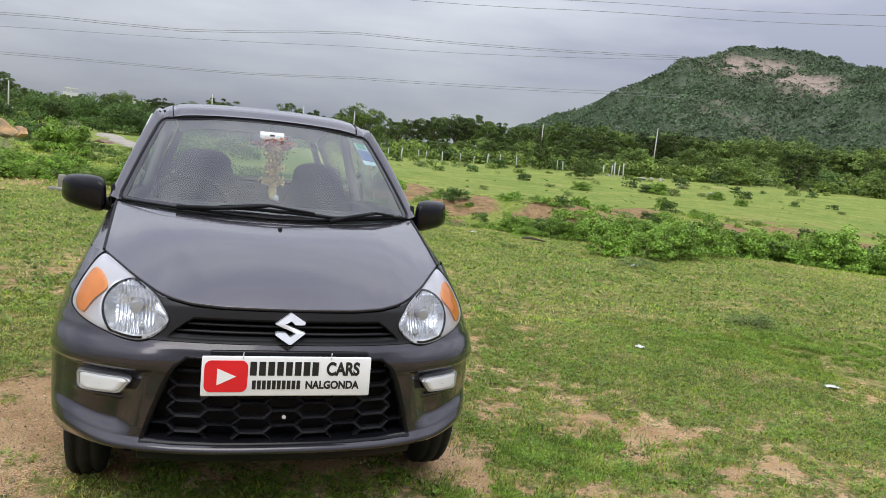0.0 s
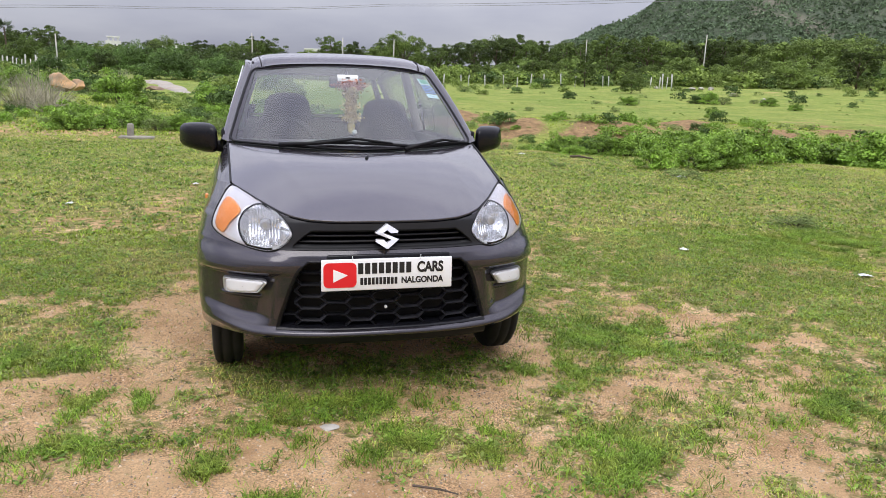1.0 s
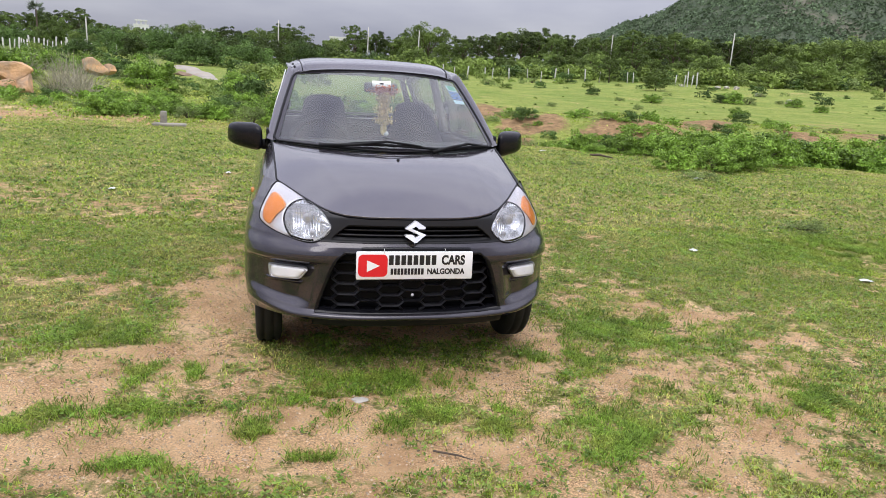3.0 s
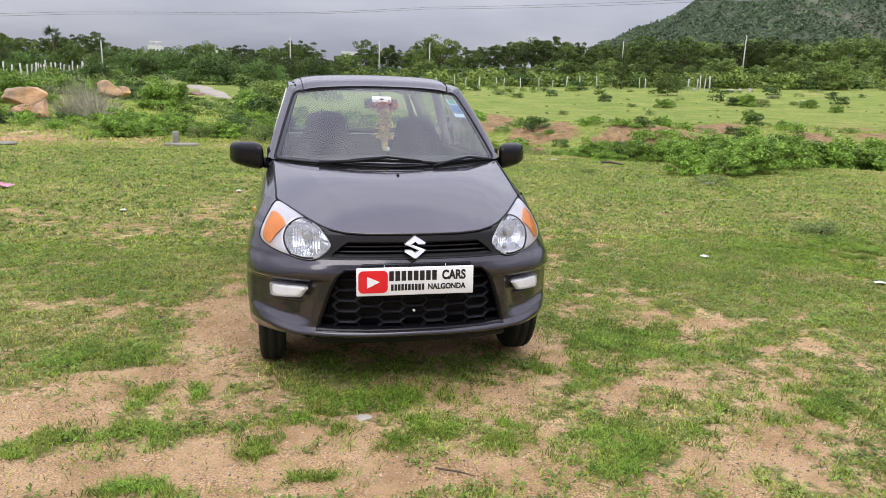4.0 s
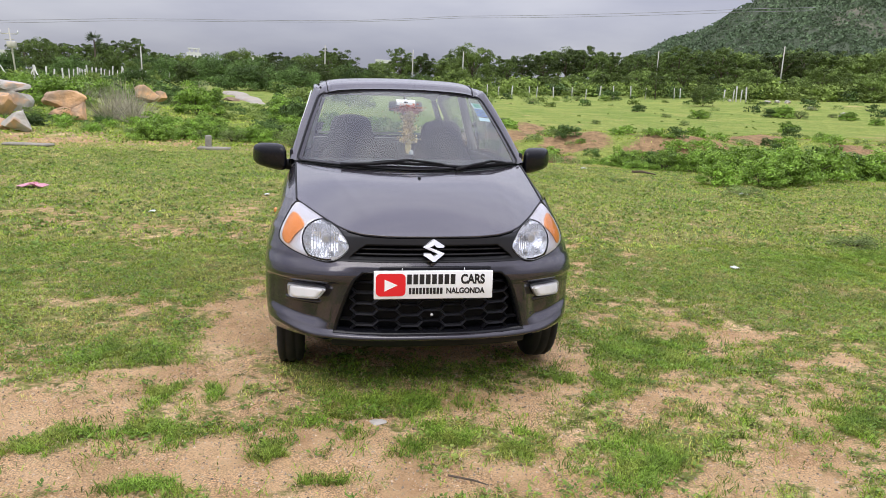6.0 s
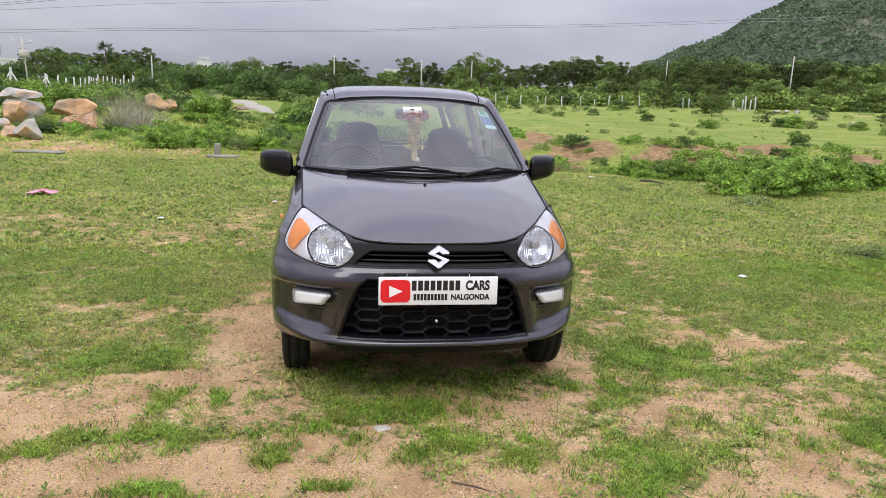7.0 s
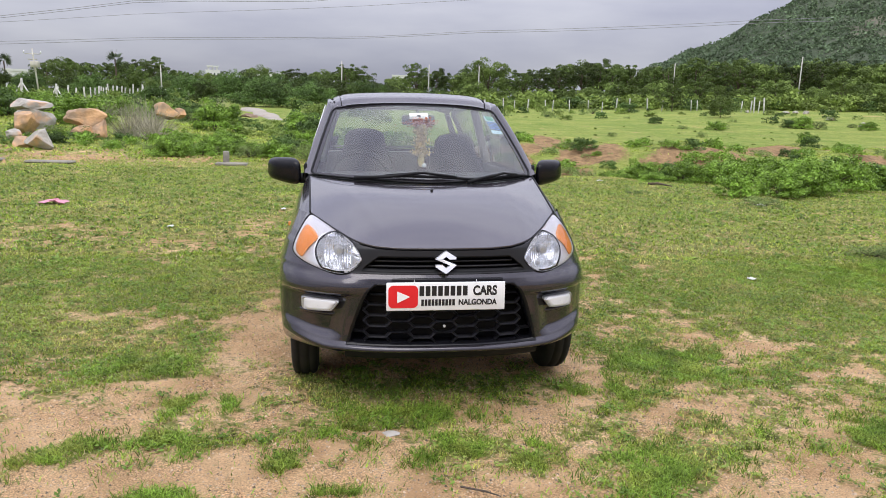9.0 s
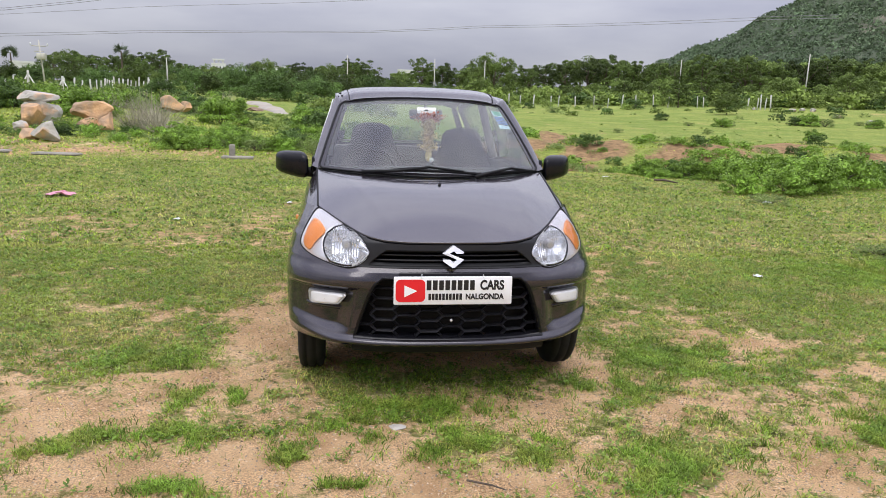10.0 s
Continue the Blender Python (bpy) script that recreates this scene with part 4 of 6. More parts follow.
for k, (x, y, w, h) in enumerate(((-5.9, 18.0, 1.2, 0.8), (-5.5, 19.0, 1.4, 0.8), (-6.2, 20.5, 1.5, 0.9), (-5.2, 17.6, 1.0, 0.55), (-7.6, 21.0, 1.3, 0.8), (-6.4, 37.0, 1.8, 1.0))):
    dry_bush(x, y, w, h, k)


def boulder(x, y, z, sx, sy, sz, seed, mat, label, turn=0.0, tip=0.0):
    """A split stone: a cut and faceted block with worn edges."""
    r = random.Random(seed)
    bm = bmesh.new()
    bmesh.ops.create_icosphere(bm, subdivisions=4, radius=1.0)
    for k in range(11):
        n = Vector((r.gauss(0, 1), r.gauss(0, 1), r.gauss(0, 1))).normalized()
        d = r.uniform(0.55, 0.82)
        for v in bm.verts:
            over = v.co.dot(n) - d
            if over > 0:
                v.co -= n * over
    for v in bm.verts:
        v.co *= 1 + 0.10 * (noise.noise(v.co * 2.2 + Vector((seed, 0, 0)))) + 0.03 * noise.noise(v.co * 7 + Vector((0, seed, 0)))
        v.co = Vector((v.co.x * sx, v.co.y * sy, v.co.z * sz))
    me = bpy.data.meshes.new("boulder")
    bm.to_mesh(me)
    bm.free()
    me.materials.append(mat)
    ob = new("boulder", me)
    ob.matrix_world = pose(x, y, float(land(x, y)) + z, tip, 0, turn)
    return tagged(ob, label, "rock", "boulders on the mound")


ground_z = lambda x, y: float(land(x, y))
for x, y, z, sx, sy, sz, seed, mat, label, turn, tip in (
        (-6.79, 17.6, 0.98, 0.56, 0.45, 0.29, 3, GRANITE, "large orange-brown split boulder lying on smaller stones", 12, 4),
        (-6.86, 17.3, 0.62, 0.34, 0.32, 0.22, 4, GRANITE, "low orange-brown boulder under a larger one", 30, 0),
        (-6.48, 17.4, 0.66, 0.29, 0.34, 0.33, 9, GRANITE, "pale brown angular boulder on the mound", 70, 0),
        (-8.17, 17.3, 0.86, 0.36, 0.36, 0.36, 5, GRANITE, "rounded orange-brown boulder on the mound", 20, 0),
        (-6.63, 13.9, 0.56, 0.38, 0.26, 0.24, 6, GREYROCK, "grey-white split boulder tilted against others", -25, 12),
        (-7.57, 15.0, 0.60, 0.19, 0.18, 0.15, 10, GREYROCK, "small grey-brown stone lying in weeds", 50, 0)):
    boulder(x, y, z - ground_z(x, y), sx, sy, sz, seed, mat, label, turn, tip)
for x, y, z, sx, sy, sz, seed, mat, label, turn, tip in (
        (-7.11, 14.2, 0.46, 0.27, 0.24, 0.17, 7, GRANITE, "small orange-brown stone lying in weeds", 80, 0),
        (-8.42, 18.4, 1.26, 0.56, 0.5, 0.22, 8, GREYROCK, "flat pale grey boulder on another", 5, 4),
        (-8.35, 18.3, 0.85, 0.5, 0.5, 0.42, 18, GREYROCK, "grey boulder half hidden in weeds", 5, 6),
        (-6.95, 27.0, 1.18, 0.52, 0.4, 0.34, 12, GRANITE, "reddish slanting boulder among weeds", 14, 20),
        (-6.58, 28.0, 1.10, 0.27, 0.25, 0.24, 13, GRANITE, "reddish boulder among weeds", 60, 0),
        (-5.3, 40.0, 1.02, 0.5, 0.4, 0.20, 14, BROWNROCK, "brown boulder beside the wet track", 10, 0)):
    boulder(x, y, z - ground_z(x, y), sx, sy, sz, seed, mat, label, turn, tip)
for k, (az, d, s) in enumerate(((34.5, 66, 0.55), (31.8, 76, 0.55), (33.0, 78, 0.5), (36.5, 60, 0.45), (32.4, 78, 0.4), (29.3, 80, 0.35))):
    bx, by = bearing(az, d)
    boulder(bx, by, 0.1, s * 0.8, s * 0.6, s * 0.45, 30 + k, GREYROCK, "pale brown boulder at the far edge of the field", k * 40)

# fence posts
post_kind = root("fence_post", (0, 0, 0), "white-grey concrete fence post", "fence post", "fence posts round the fields")
bm = box(0.13, 0.13, 1.7, (0, 0, 0.80), 0.012, 1)
part("post", bm, CONCRETE, post_kind)
random.seed(3)
spots = []
for az, el in ((-24.6, 0.9), (-23.6, 0.9), (-22.3, 0.9), (-21.6, 0.9), (-20.9, 0.9), (-19.7, 0.8), (-18.9, 0.8), (-18.3, 0.8), (-17.8, 0.8), (-17.2, 0.8), (-16.4, 0.7), (-15.9, 0.7)):
    spots.append(bearing(az + random.uniform(-0.15, 0.15), 62 + (az + 22) * 1.0 + random.uniform(-1, 1)))
for k in range(34):
    az = -16.8 + k * 0.26 + random.uniform(-0.07, 0.07)
    spots.append(bearing(az, 72 + k * 0.9))
for az, d in ((-9.6, 110), (-8.0, 112), (-6.4, 112), (13.98, 80), (15.3, 84), (15.82, 83), (17.06, 80), (18.4, 84), (19.4, 78), (20.39, 82), (21.37, 83), (22.6, 84), (23.6, 83), (25.6, 84), (26.0, 85), (28.92, 82), (29.53, 80), (29.74, 79), (30.03, 79), (30.38, 79), (12.2, 84), (13.0, 86), (10.8, 88), (9.6, 90)):
    spots.append(bearing(az, d))
for x, y in spots:
    c = put(post_kind, x, y, random.uniform(0.58, 0.85), random.uniform(0, 90))
    c.rotation_euler = (radians(random.uniform(-4, 4)), radians(random.uniform(-5, 5)), radians(random.uniform(0, 90)))
brace = root("braced_post", (0, 0, 0), "concrete corner post with two slanting braces", "fence post", "fence posts round the fields")
part("post", box(0.15, 0.15, 1.9, (0, 0, 0.9), 0.012, 1), CONCRETE, brace)
for sx in (-1, 1):
    part("brace", tube(bmesh.new(), [(sx * 0.95, 0, -0.1), (sx * 0.05, 0, 1.5)], 0.06, 4), CONCRETE, brace)
put(brace, *bearing(-20.9, 60), 0.85, 10)
put(brace, *bearing(-18.9, 60), 0.75, -20)
remove(brace)
remove(post_kind)


# poles and wires
def utility_pole(az, d, base_el, height, lean, arm, label):
    x, y = bearing(az, d)
    z = float(land(x, y))
    t = root("utility_pole", (x, y, z), label, "utility pole", "poles along the field")
    part("pole", tube(bmesh.new(), [(0, 0, -0.3), (lean * height, 0, height)], [0.09, 0.06], 8), POLE, t)
    if arm:
        part("crossarm", box(1.3, 0.08, 0.08, (lean * height, 0, height - 0.5)), POLE, t)
        part("crossarm", box(0.8, 0.08, 0.08, (lean * height, 0, height - 1.0)), POLE, t)
        for k in (-0.75, 0.75, 0.0):
            part("insulator", tube(bmesh.new(), [(lean * height + k, 0, height - 0.45), (lean * height + k, 0, height - 0.2)], 0.05, 6), LITTER, t)
        part("box", box(0.75, 0.5, 0.55, (lean * height + 0.3, -0.3, height - 1.45), 0.03, 1), POLE, t)
    return t


for az, d, h, lean, arm in ((32.4, 104, 6.1, 0.02, False), (24.25, 108, 5.6, 0.01, False), (-12.3, 90, 3.6, -0.03, False), (0.2, 100, 5.2, 0, False), (6.6, 104, 5.3, 0, False), (10.3, 104, 5.3, 0, False), (-19.9, 82, 4.4, -0.10, True)):
    utility_pole(az, d, 1.0, h, lean, arm, "thin weathered concrete utility pole" if not arm else "concrete utility pole with crossarms and a transformer box")


def span(points, radius, label):
    """A long wire through bearings and elevations, far off."""
    bm = bmesh.new()
    q = [(-0.45 + d * math.cos(radians(el)) * math.sin(radians(az)), -3.1 + d * math.cos(radians(el)) * math.cos(radians(az)), 1.3 + d * math.sin(radians(el))) for az, el, d in points]
    tube(bm, q, radius, 5)
    me = bpy.data.meshes.new("overhead_wire")
    bm.to_mesh(me)
    bm.free()
    me.materials.append(CABLE)
    return tagged(new("overhead_wire", me), label, "power line", "overhead power lines")


for dz in (0.0, 0.16):
    span([(az, table(az, [(-26, 3.3), (-21.8, 3.75), (-12.6, 4.69), (3.8, 5.62), (9.1, 6.13), (29.9, 6.95), (36, 7.0)]) + dz * (0.6 + 0.02 * abs(az)), 170) for az in range(-26, 37, 4)], 0.045, "thin grey overhead power wire")
    span([(az, table(az, [(-26, 4.9), (-21.7, 5.35), (-12.8, 7.2), (-1.5, 7.9), (8.8, 9.3), (34.5, 9.75), (38, 9.8)]) + dz * 0.8, 170) for az in range(-26, 37, 4)], 0.05, "thin grey overhead power wire")
    span([(az, table(az, [(10, 12.0), (18.7, 12.27), (28, 12.6), (45.6, 12.14), (60, 11.5)]) + dz * 4, 170) for az in range(6, 62, 4)], 0.05, "thin grey overhead power wire")
span([(az, table(az, [(-26, 4.5), (-12.7, 6.41), (8.9, 8.4), (34.6, 9.68), (38, 9.7)]), 170) for az in range(-26, 37, 4)], 0.04, "thin grey overhead power wire")


# palms
def palm(az, d, height, seed):
    r = np.random.default_rng(seed)
    x, y = bearing(az, d)
    t = root("palmyra_palm", (x, y, float(land(x, y))), "palmyra palm with a round fan-leaf crown on a bare trunk", "palm", "palms behind the field")
    part("trunk", tube(bmesh.new(), [(0, 0, -0.2), (0.1, 0, height * 0.5), (0, 0, height)], [0.14, 0.10, 0.09], 7), BARK, t)
    V, F = [], []
    for k in range(15):
        d1 = r.standard_normal(3)
        d1[2] = abs(d1[2]) * 0.9 - 0.25
        d1 /= np.linalg.norm(d1)
        s = np.cross(d1, r.standard_normal(3))
        s /= np.linalg.norm(s)
        o = np.array([0, 0, height]) + d1 * 0.35
        for j in range(7):
            a = (j - 3) * 0.34
            tip = o + (d1 * math.cos(a) + s * math.sin(a)) * 0.95
            q = np.cross(d1, s) * 0.02 + (s * math.cos(a) - d1 * math.sin(a)) * 0.06
            m = (o + tip) / 2
            n = len(V)
            V += [o, m + q, tip, m - q]
            F.append([n, n + 1, n + 2, n + 3])
    link_mesh("fronds", np.array(V), F, PALM, t)


palm(-21.84, 118, 3.8, 1)
palm(-15.25, 112, 4.6, 2)


# far houses
def far_house(az, d, w, h, floors, label, tank=False):
    x, y = bearing(az, d)
    z = float(land(x, y))
    t = root("house", (x, y, z), label, "house", "houses on the horizon")
    t.rotation_euler = (0, 0, radians(-az))
    part("wall", box(w, w * 0.7, h, (0, 0, h / 2)), HOUSE, t, smooth=False)
    part("parapet", box(w * 1.04, w * 0.74, 0.5, (0, 0, h + 0.25)), HOUSE, t, smooth=False)
    n = 4
    for f in range(floors):
        for k in range(n):
            part("window", box(w / n * 0.45, 0.1, h / floors * 0.4, ((k + 0.5 - n / 2) * w / n, -w * 0.35 - 0.03, (f + 0.55) * h / floors)), WINDOW, t, smooth=False)
    if tank:
        for sx in (-1, 0, 1):
            part("column", box(0.7, 0.7, 1.4, (sx * w * 0.3, 0, h + 1.2)), HOUSE, t, smooth=False)
        part("slab", box(w * 0.85, w * 0.5, 0.5, (0, 0, h + 2.0)), HOUSE, t, smooth=False)


far_house(-8.9, 330, 5.5, 12.0, 4, "white multi-storey building with a roof canopy", True)
far_house(-4.6, 330, 6, 12.0, 3, "white building behind the trees")
far_house(-6.0, 340, 5, 11.6, 3, "white building behind the trees")
far_house(4.6, 330, 8, 12.6, 3, "white building behind the trees")
far_house(-20.9, 210, 7, 4.0, 1, "grey-roofed building behind the fence")


# small things in the meadow
def litter(name, x, y, sx, sy, sz, mat, label, category, seed, turn=0):
    r = random.Random(seed)
    bm = bmesh.new()
    n = 9
    P = [[Vector(((i / (n - 1) - 0.5) * sx * (1 + r.uniform(-0.15, 0.15)), (j / (n - 1) - 0.5) * sy * (1 + r.uniform(-0.15, 0.15)), sz * (0.3 + 0.7 * r.random()) * (1 - abs(i / (n - 1) - 0.5)))) for i in range(n)] for j in range(n)]
    grid(bm, P)
    solid(bm, 0.003)
    me = bpy.data.meshes.new(name)
    bm.to_mesh(me)
    bm.free()
    me.materials.append(mat)
    ob = new(name, me)
    ob.matrix_world = pose(x, y, float(land(x, y)) + 0.012, 0, 0, turn)
    return tagged(ob, label, category, "scraps in the grass")


litter("plastic_bag", -3.78, 6.38, 0.30, 0.20, 0.06, PINK, "crumpled pink plastic bag on the grass", "plastic bag", 1, 8)
litter("paper_scrap", -2.14, 4.9, 0.055, 0.08, 0.02, LITTER, "small white paper scrap on the grass", "litter", 2)
litter("paper_scrap", -1.1, 6.2, 0.055, 0.07, 0.02, LITTER, "small white paper scrap on the grass", "litter", 3)
litter("paper_scrap", 3.85, 1.72, 0.085, 0.055, 0.015, LITTER, "flattened white plastic scrap on the grass", "litter", 4, -20)
litter("paper_scrap", 5.6, 7.1, 0.12, 0.11, 0.04, LITTER, "white plastic scrap in the grass", "litter", 5)
litter("paper_scrap", 4.4, 10.6, 0.10, 0.09, 0.03, LITTER, "white plastic scrap in the grass", "litter", 6)
litter("paper_scrap", 2.9, 2.6, 0.06, 0.06, 0.02, LITTER, "small white paper scrap on the grass", "litter", 7)
boulder(-0.23, -0.13, 0.0, 0.042, 0.032, 0.012, 41, GREYROCK, "small flat pale stone on the soil", 0)["group"] = "scraps in the grass"
r_ = np.random.default_rng(77)
n_ = 1500
sx_, sy_ = -6.0 + 2.4 * r_.standard_normal(n_), 12.9 + 0.8 * r_.standard_normal(n_)
sz_ = 0.008 + 0.045 * r_.random(n_) ** 4
tet = np.array([(1, 0, 0), (-0.5, 0.87, 0), (-0.5, -0.87, 0), (0.1, 0.1, 0.9)])
V_ = tet[None] * (0.7 + 0.6 * r_.random((n_, 4, 1))) * sz_[:, None, None] + np.stack([sx_, sy_, land(sx_, sy_)], -1)[:, None]
F_ = (np.array([[0, 1, 3], [1, 2, 3], [2, 0, 3]])[None] + (np.arange(n_) * 4)[:, None, None]).reshape(-1, 3)
tagged(link_mesh("rubble", V_.reshape(-1, 3), F_, GRANITE), "small broken stones on bare earth before the boulders", "rubble", kind="stuff")
marker = root("stone_marker", (-2.57, 11.9, float(land(-2.57, 11.9))), "short grey stone stub standing on a low slab", "stone marker")
part("stub", box(0.11, 0.11, 0.27, (0, 0, 0.12), 0.025, 2), OLDSTONE, marker)
part("slab", box(0.58, 0.30, 0.06, (0.12, -0.12, 0.012), 0.012, 1), OLDSTONE, marker)
for x, y, w, turn in ((-6.9, 11.6, 0.9, 4), (-5.6, 11.5, 0.8, -3)):
    me = bpy.data.meshes.new("stone_slab")
    b_ = box(w, 0.3, 0.05, (0, 0, 0.01), 0.02, 1)
    b_.to_mesh(me)
    b_.free()
    me.materials.append(OLDSTONE)
    ob = new("stone_slab", me)
    ob.matrix_world = pose(x, y, float(land(x, y)), 0, 0, turn)
    tagged(ob, "low grey stone slab at the meadow's edge", "stone slab")
def dry_stick(points, radius, label):
    bm = tube(bmesh.new(), points, [radius, radius * 0.9, radius * 0.5], 6)
    me = bpy.data.meshes.new("stick")
    bm.to_mesh(me)
    bm.free()
    me.materials.append(BARK)
    return tagged(new("stick", me), label, "stick", "scraps in the grass")


z_ = lambda x, y: float(land(x, y)) + 0.03
dry_stick([(5.1, 10.0, z_(5.1, 10.0)), (5.25, 9.9, z_(5.25, 9.9) + 0.02), (5.42, 9.7, z_(5.42, 9.7))], 0.024, "grey-brown fallen branch in the grass")
dry_stick([(2.5, 9.1, z_(2.5, 9.1)), (2.7, 9.2, z_(2.7, 9.2)), (2.95, 9.4, z_(2.95, 9.4))], 0.010, "grey dry stick in the grass")
dry_stick([(-0.02, -0.62, 0.02), (0.06, -0.66, 0.02), (0.11, -0.69, 0.015)], 0.004, "thin brown twig on the soil")

# ---------------------------------------------------------------- the car: its nose is at y = 0 and looks to -y
car = root("car", (0.010, 0, 0), "dark grey small hatchback car parked on the grass", "car")
car.rotation_euler = (0, radians(-0.8), 0)  # it leans a little on the uneven ground

WIDE = [(0.18, 0.66), (0.24, 0.690), (0.30, 0.706), (0.40, 0.715), (0.56, 0.716), (0.64, 0.711), (0.72, 0.692), (0.80, 0.652), (0.85, 0.630), (0.92, 0.610), (0.985, 0.600)]
NOSE = [(0.18, 0.14), (0.270, 0.090), (0.288, 0.058), (0.296, 0.036), (0.303, 0.030), (0.313, 0.034), (0.330, 0.058), (0.36, 0.060), (0.45, 0.048), (0.53, 0.040), (0.575, 0.036), (0.61, 0.042), (0.640, 0.058), (0.70, 0.062), (0.735, 0.066), (0.768, 0.090), (0.80, 0.155), (0.842, 0.285)]
SEAM = [(0.842, 0.434, 0.570), (0.89, 0.60, 0.580), (0.93, 0.76, 0.586), (0.970, 0.95, 0.590)]  # hood's side edge: z, y, x
HOODLINE = [(0.0, 0.736), (0.20, 0.737), (0.29, 0.742), (0.345, 0.752), (0.394, 0.768), (0.46, 0.796), (0.52, 0.822), (0.57, 0.842)]
GRILLE = [(0.328, 0.405), (0.40, 0.385), (0.50, 0.352), (0.55, 0.33), (0.575, 0.31), (0.588, 0.285)]  # half width of the lower opening by height


def round_plan(x, w, front, back):
    k = min(abs(x) / w, 1.0) ** 2.75
    return back - (back - front) * math.sqrt(max(1 - k, 0.0))


def corner(z):
    """How far back the nose's corner turns into the side."""
    return table(z, [(0.56, 0.47), (0.66, 0.56), (0.74, 0.62)])


def lip_top(x):
    return 0.330 + 0.035 * float(sstep(0.48, 0.72, abs(x)))


def dent(x, z):
    """How far the bumper's skin stands behind its smooth form."""
    a = abs(x)
    d = 0.0
    start = 0.425 + 0.16 * (0.52 - z)
    pocket = float(sstep(start - 0.03, start + 0.045, a)) * float(1 - 0.75 * sstep(0.66, 0.72, a))
    d += 0.038 * pocket * float(sstep(lip_top(x) - 0.004, lip_top(x) + 0.045, z) * (1 - sstep(0.518, 0.538, z)))
    d -= 0.018 * float(sstep(0.530, 0.552, z) * (1 - sstep(0.585, 0.630, z))) * float(sstep(0.30, 0.45, a))
    d -= 0.012 * float(sstep(0.430, 0.440, z) * (1 - sstep(0.443, 0.453, z))) * float(sstep(0.46, 0.48, a) * (1 - sstep(0.60, 0.63, a)))
    return d


def skin(x, z):
    """Depth y of the nose at a place of the front view."""
    w = table(z, WIDE)
    low = z - (lip_top(x) - 0.330) * float(sstep(0.255, 0.29, z) * (1 - sstep(0.42, 0.50, z)))
    return round_plan(x, w, table(low, NOSE), corner(z)) + dent(x, z)


def lamp_outline(s):
    return [(s * x, z) for x, z in ((0.343, 0.690), (0.368, 0.733), (0.394, 0.762), (0.425, 0.778), (0.46, 0.794), (0.52, 0.820), (0.566, 0.840), (0.588, 0.818), (0.606, 0.79), (0.632, 0.742), (0.647, 0.700), (0.640, 0.680), (0.60, 0.660), (0.53, 0.641), (0.455, 0.626), (0.405, 0.632), (0.37, 0.655))]


def dense(poly, step=0.008):
    out = []
    for (x0, z0), (x1, z1) in zip(poly, poly[1:] + poly[:1]):
        n = max(1, int(math.hypot(x1 - x0, z1 - z0) / step))
        out += [(lerp(x0, x1, k / n), lerp(z0, z1, k / n)) for k in range(n)]
    return out


def evenly(poly, n):
    """Each side of the outline in n steps."""
    return [(lerp(x0, x1, k / n), lerp(z0, z1, k / n)) for (x0, z0), (x1, z1) in zip(poly, poly[1:] + poly[:1]) for k in range(n)]


def rounded(poly, passes=2):
    for _ in range(passes):
        out = []
        for (x0, z0), (x1, z1) in zip(poly, poly[1:] + poly[:1]):
            out += [(lerp(x0, x1, 0.25), lerp(z0, z1, 0.25)), (lerp(x0, x1, 0.75), lerp(z0, z1, 0.75))]
        poly = out
    return poly


def inside(x, z, poly):
    hit = False
    for (x0, z0), (x1, z1) in zip(poly, poly[1:] + poly[:1]):
        if (z0 > z) != (z1 > z) and x < (x1 - x0) * (z - z0) / (z1 - z0) + x0:
            hit = not hit
    return hit


def shrink(poly, by, c):
    return [(c[0] + (x - c[0]) * by, c[1] + (z - c[1]) * by) for x, z in poly]


HOLE = {s: shrink(lamp_outline(s), 0.97, (s * 0.50, 0.725)) for s in (-1, 1)}


def nose_panel(z0, z1, rows, x_from, keep=None, bend=46):
    """The skin between two heights, right round from side to side."""
    zs = [lerp(z0, z1, k / rows) for k in range(rows + 1)]
    P = []
    for z in zs:
        w = table(z, WIDE)
        line = []
        for k in range(-bend * 2, bend * 2 + 1):
            a = k / (bend * 2)
            u = 1 - (1 - abs(a)) ** 1.55
            x = math.copysign(w * u, a)
            line.append(Vector((x, skin(x, z), z)))
        P.append(line)
    return grid(bmesh.new(), P, keep)


def not_holes(p):
    if 0.328 < p.z < 0.588 and abs(p.x) < table(p.z, GRILLE):
        return False
    if p.z > 0.638 and abs(p.x) < 0.36:
        return False
    return not inside(p.x, p.z, HOLE[1 if p.x > 0 else -1])


part("bumper", nose_panel(0.289, 0.640, 104, 0, not_holes, 70), PAINT_SHADED, car, "grey painted front bumper")


def under_hood(p):
    return not_holes(p) and (abs(p.x) > 0.57 or p.z < table(abs(p.x), HOODLINE) - 0.004)


for s in (-1, 1):
    part("nose_skin", nose_panel(0.640, 0.842, 72, 0, lambda p: p.x * s > 0 and under_hood(p), 74), PAINT, car)


def fender(s):
    """Wing from the hood seam over its shoulder and down to the side, back to the door."""
    P = []
    for k in range(25):
        y = lerp(0.434, 1.04, k / 24)
        zs, xs = float(np.interp(y, [q[1] for q in SEAM], [q[0] for q in SEAM])), float(np.interp(y, [q[1] for q in SEAM], [q[2] for q in SEAM]))
        low = 0.66
        w = table(low, WIDE) - 0.07 * float(1 - sstep(0.434, 0.62, y)) ** 2
        row = []
        for j in range(17):
            q = j / 16
            row.append(Vector((s * (lerp(xs, w, q) + 0.022 * math.sin(math.pi * q ** 0.8)), y, lerp(zs, low, q) + 0.006 * math.sin(math.pi * min(1, q * 2)))))
        P.append(row)
    return grid(bmesh.new(), P)


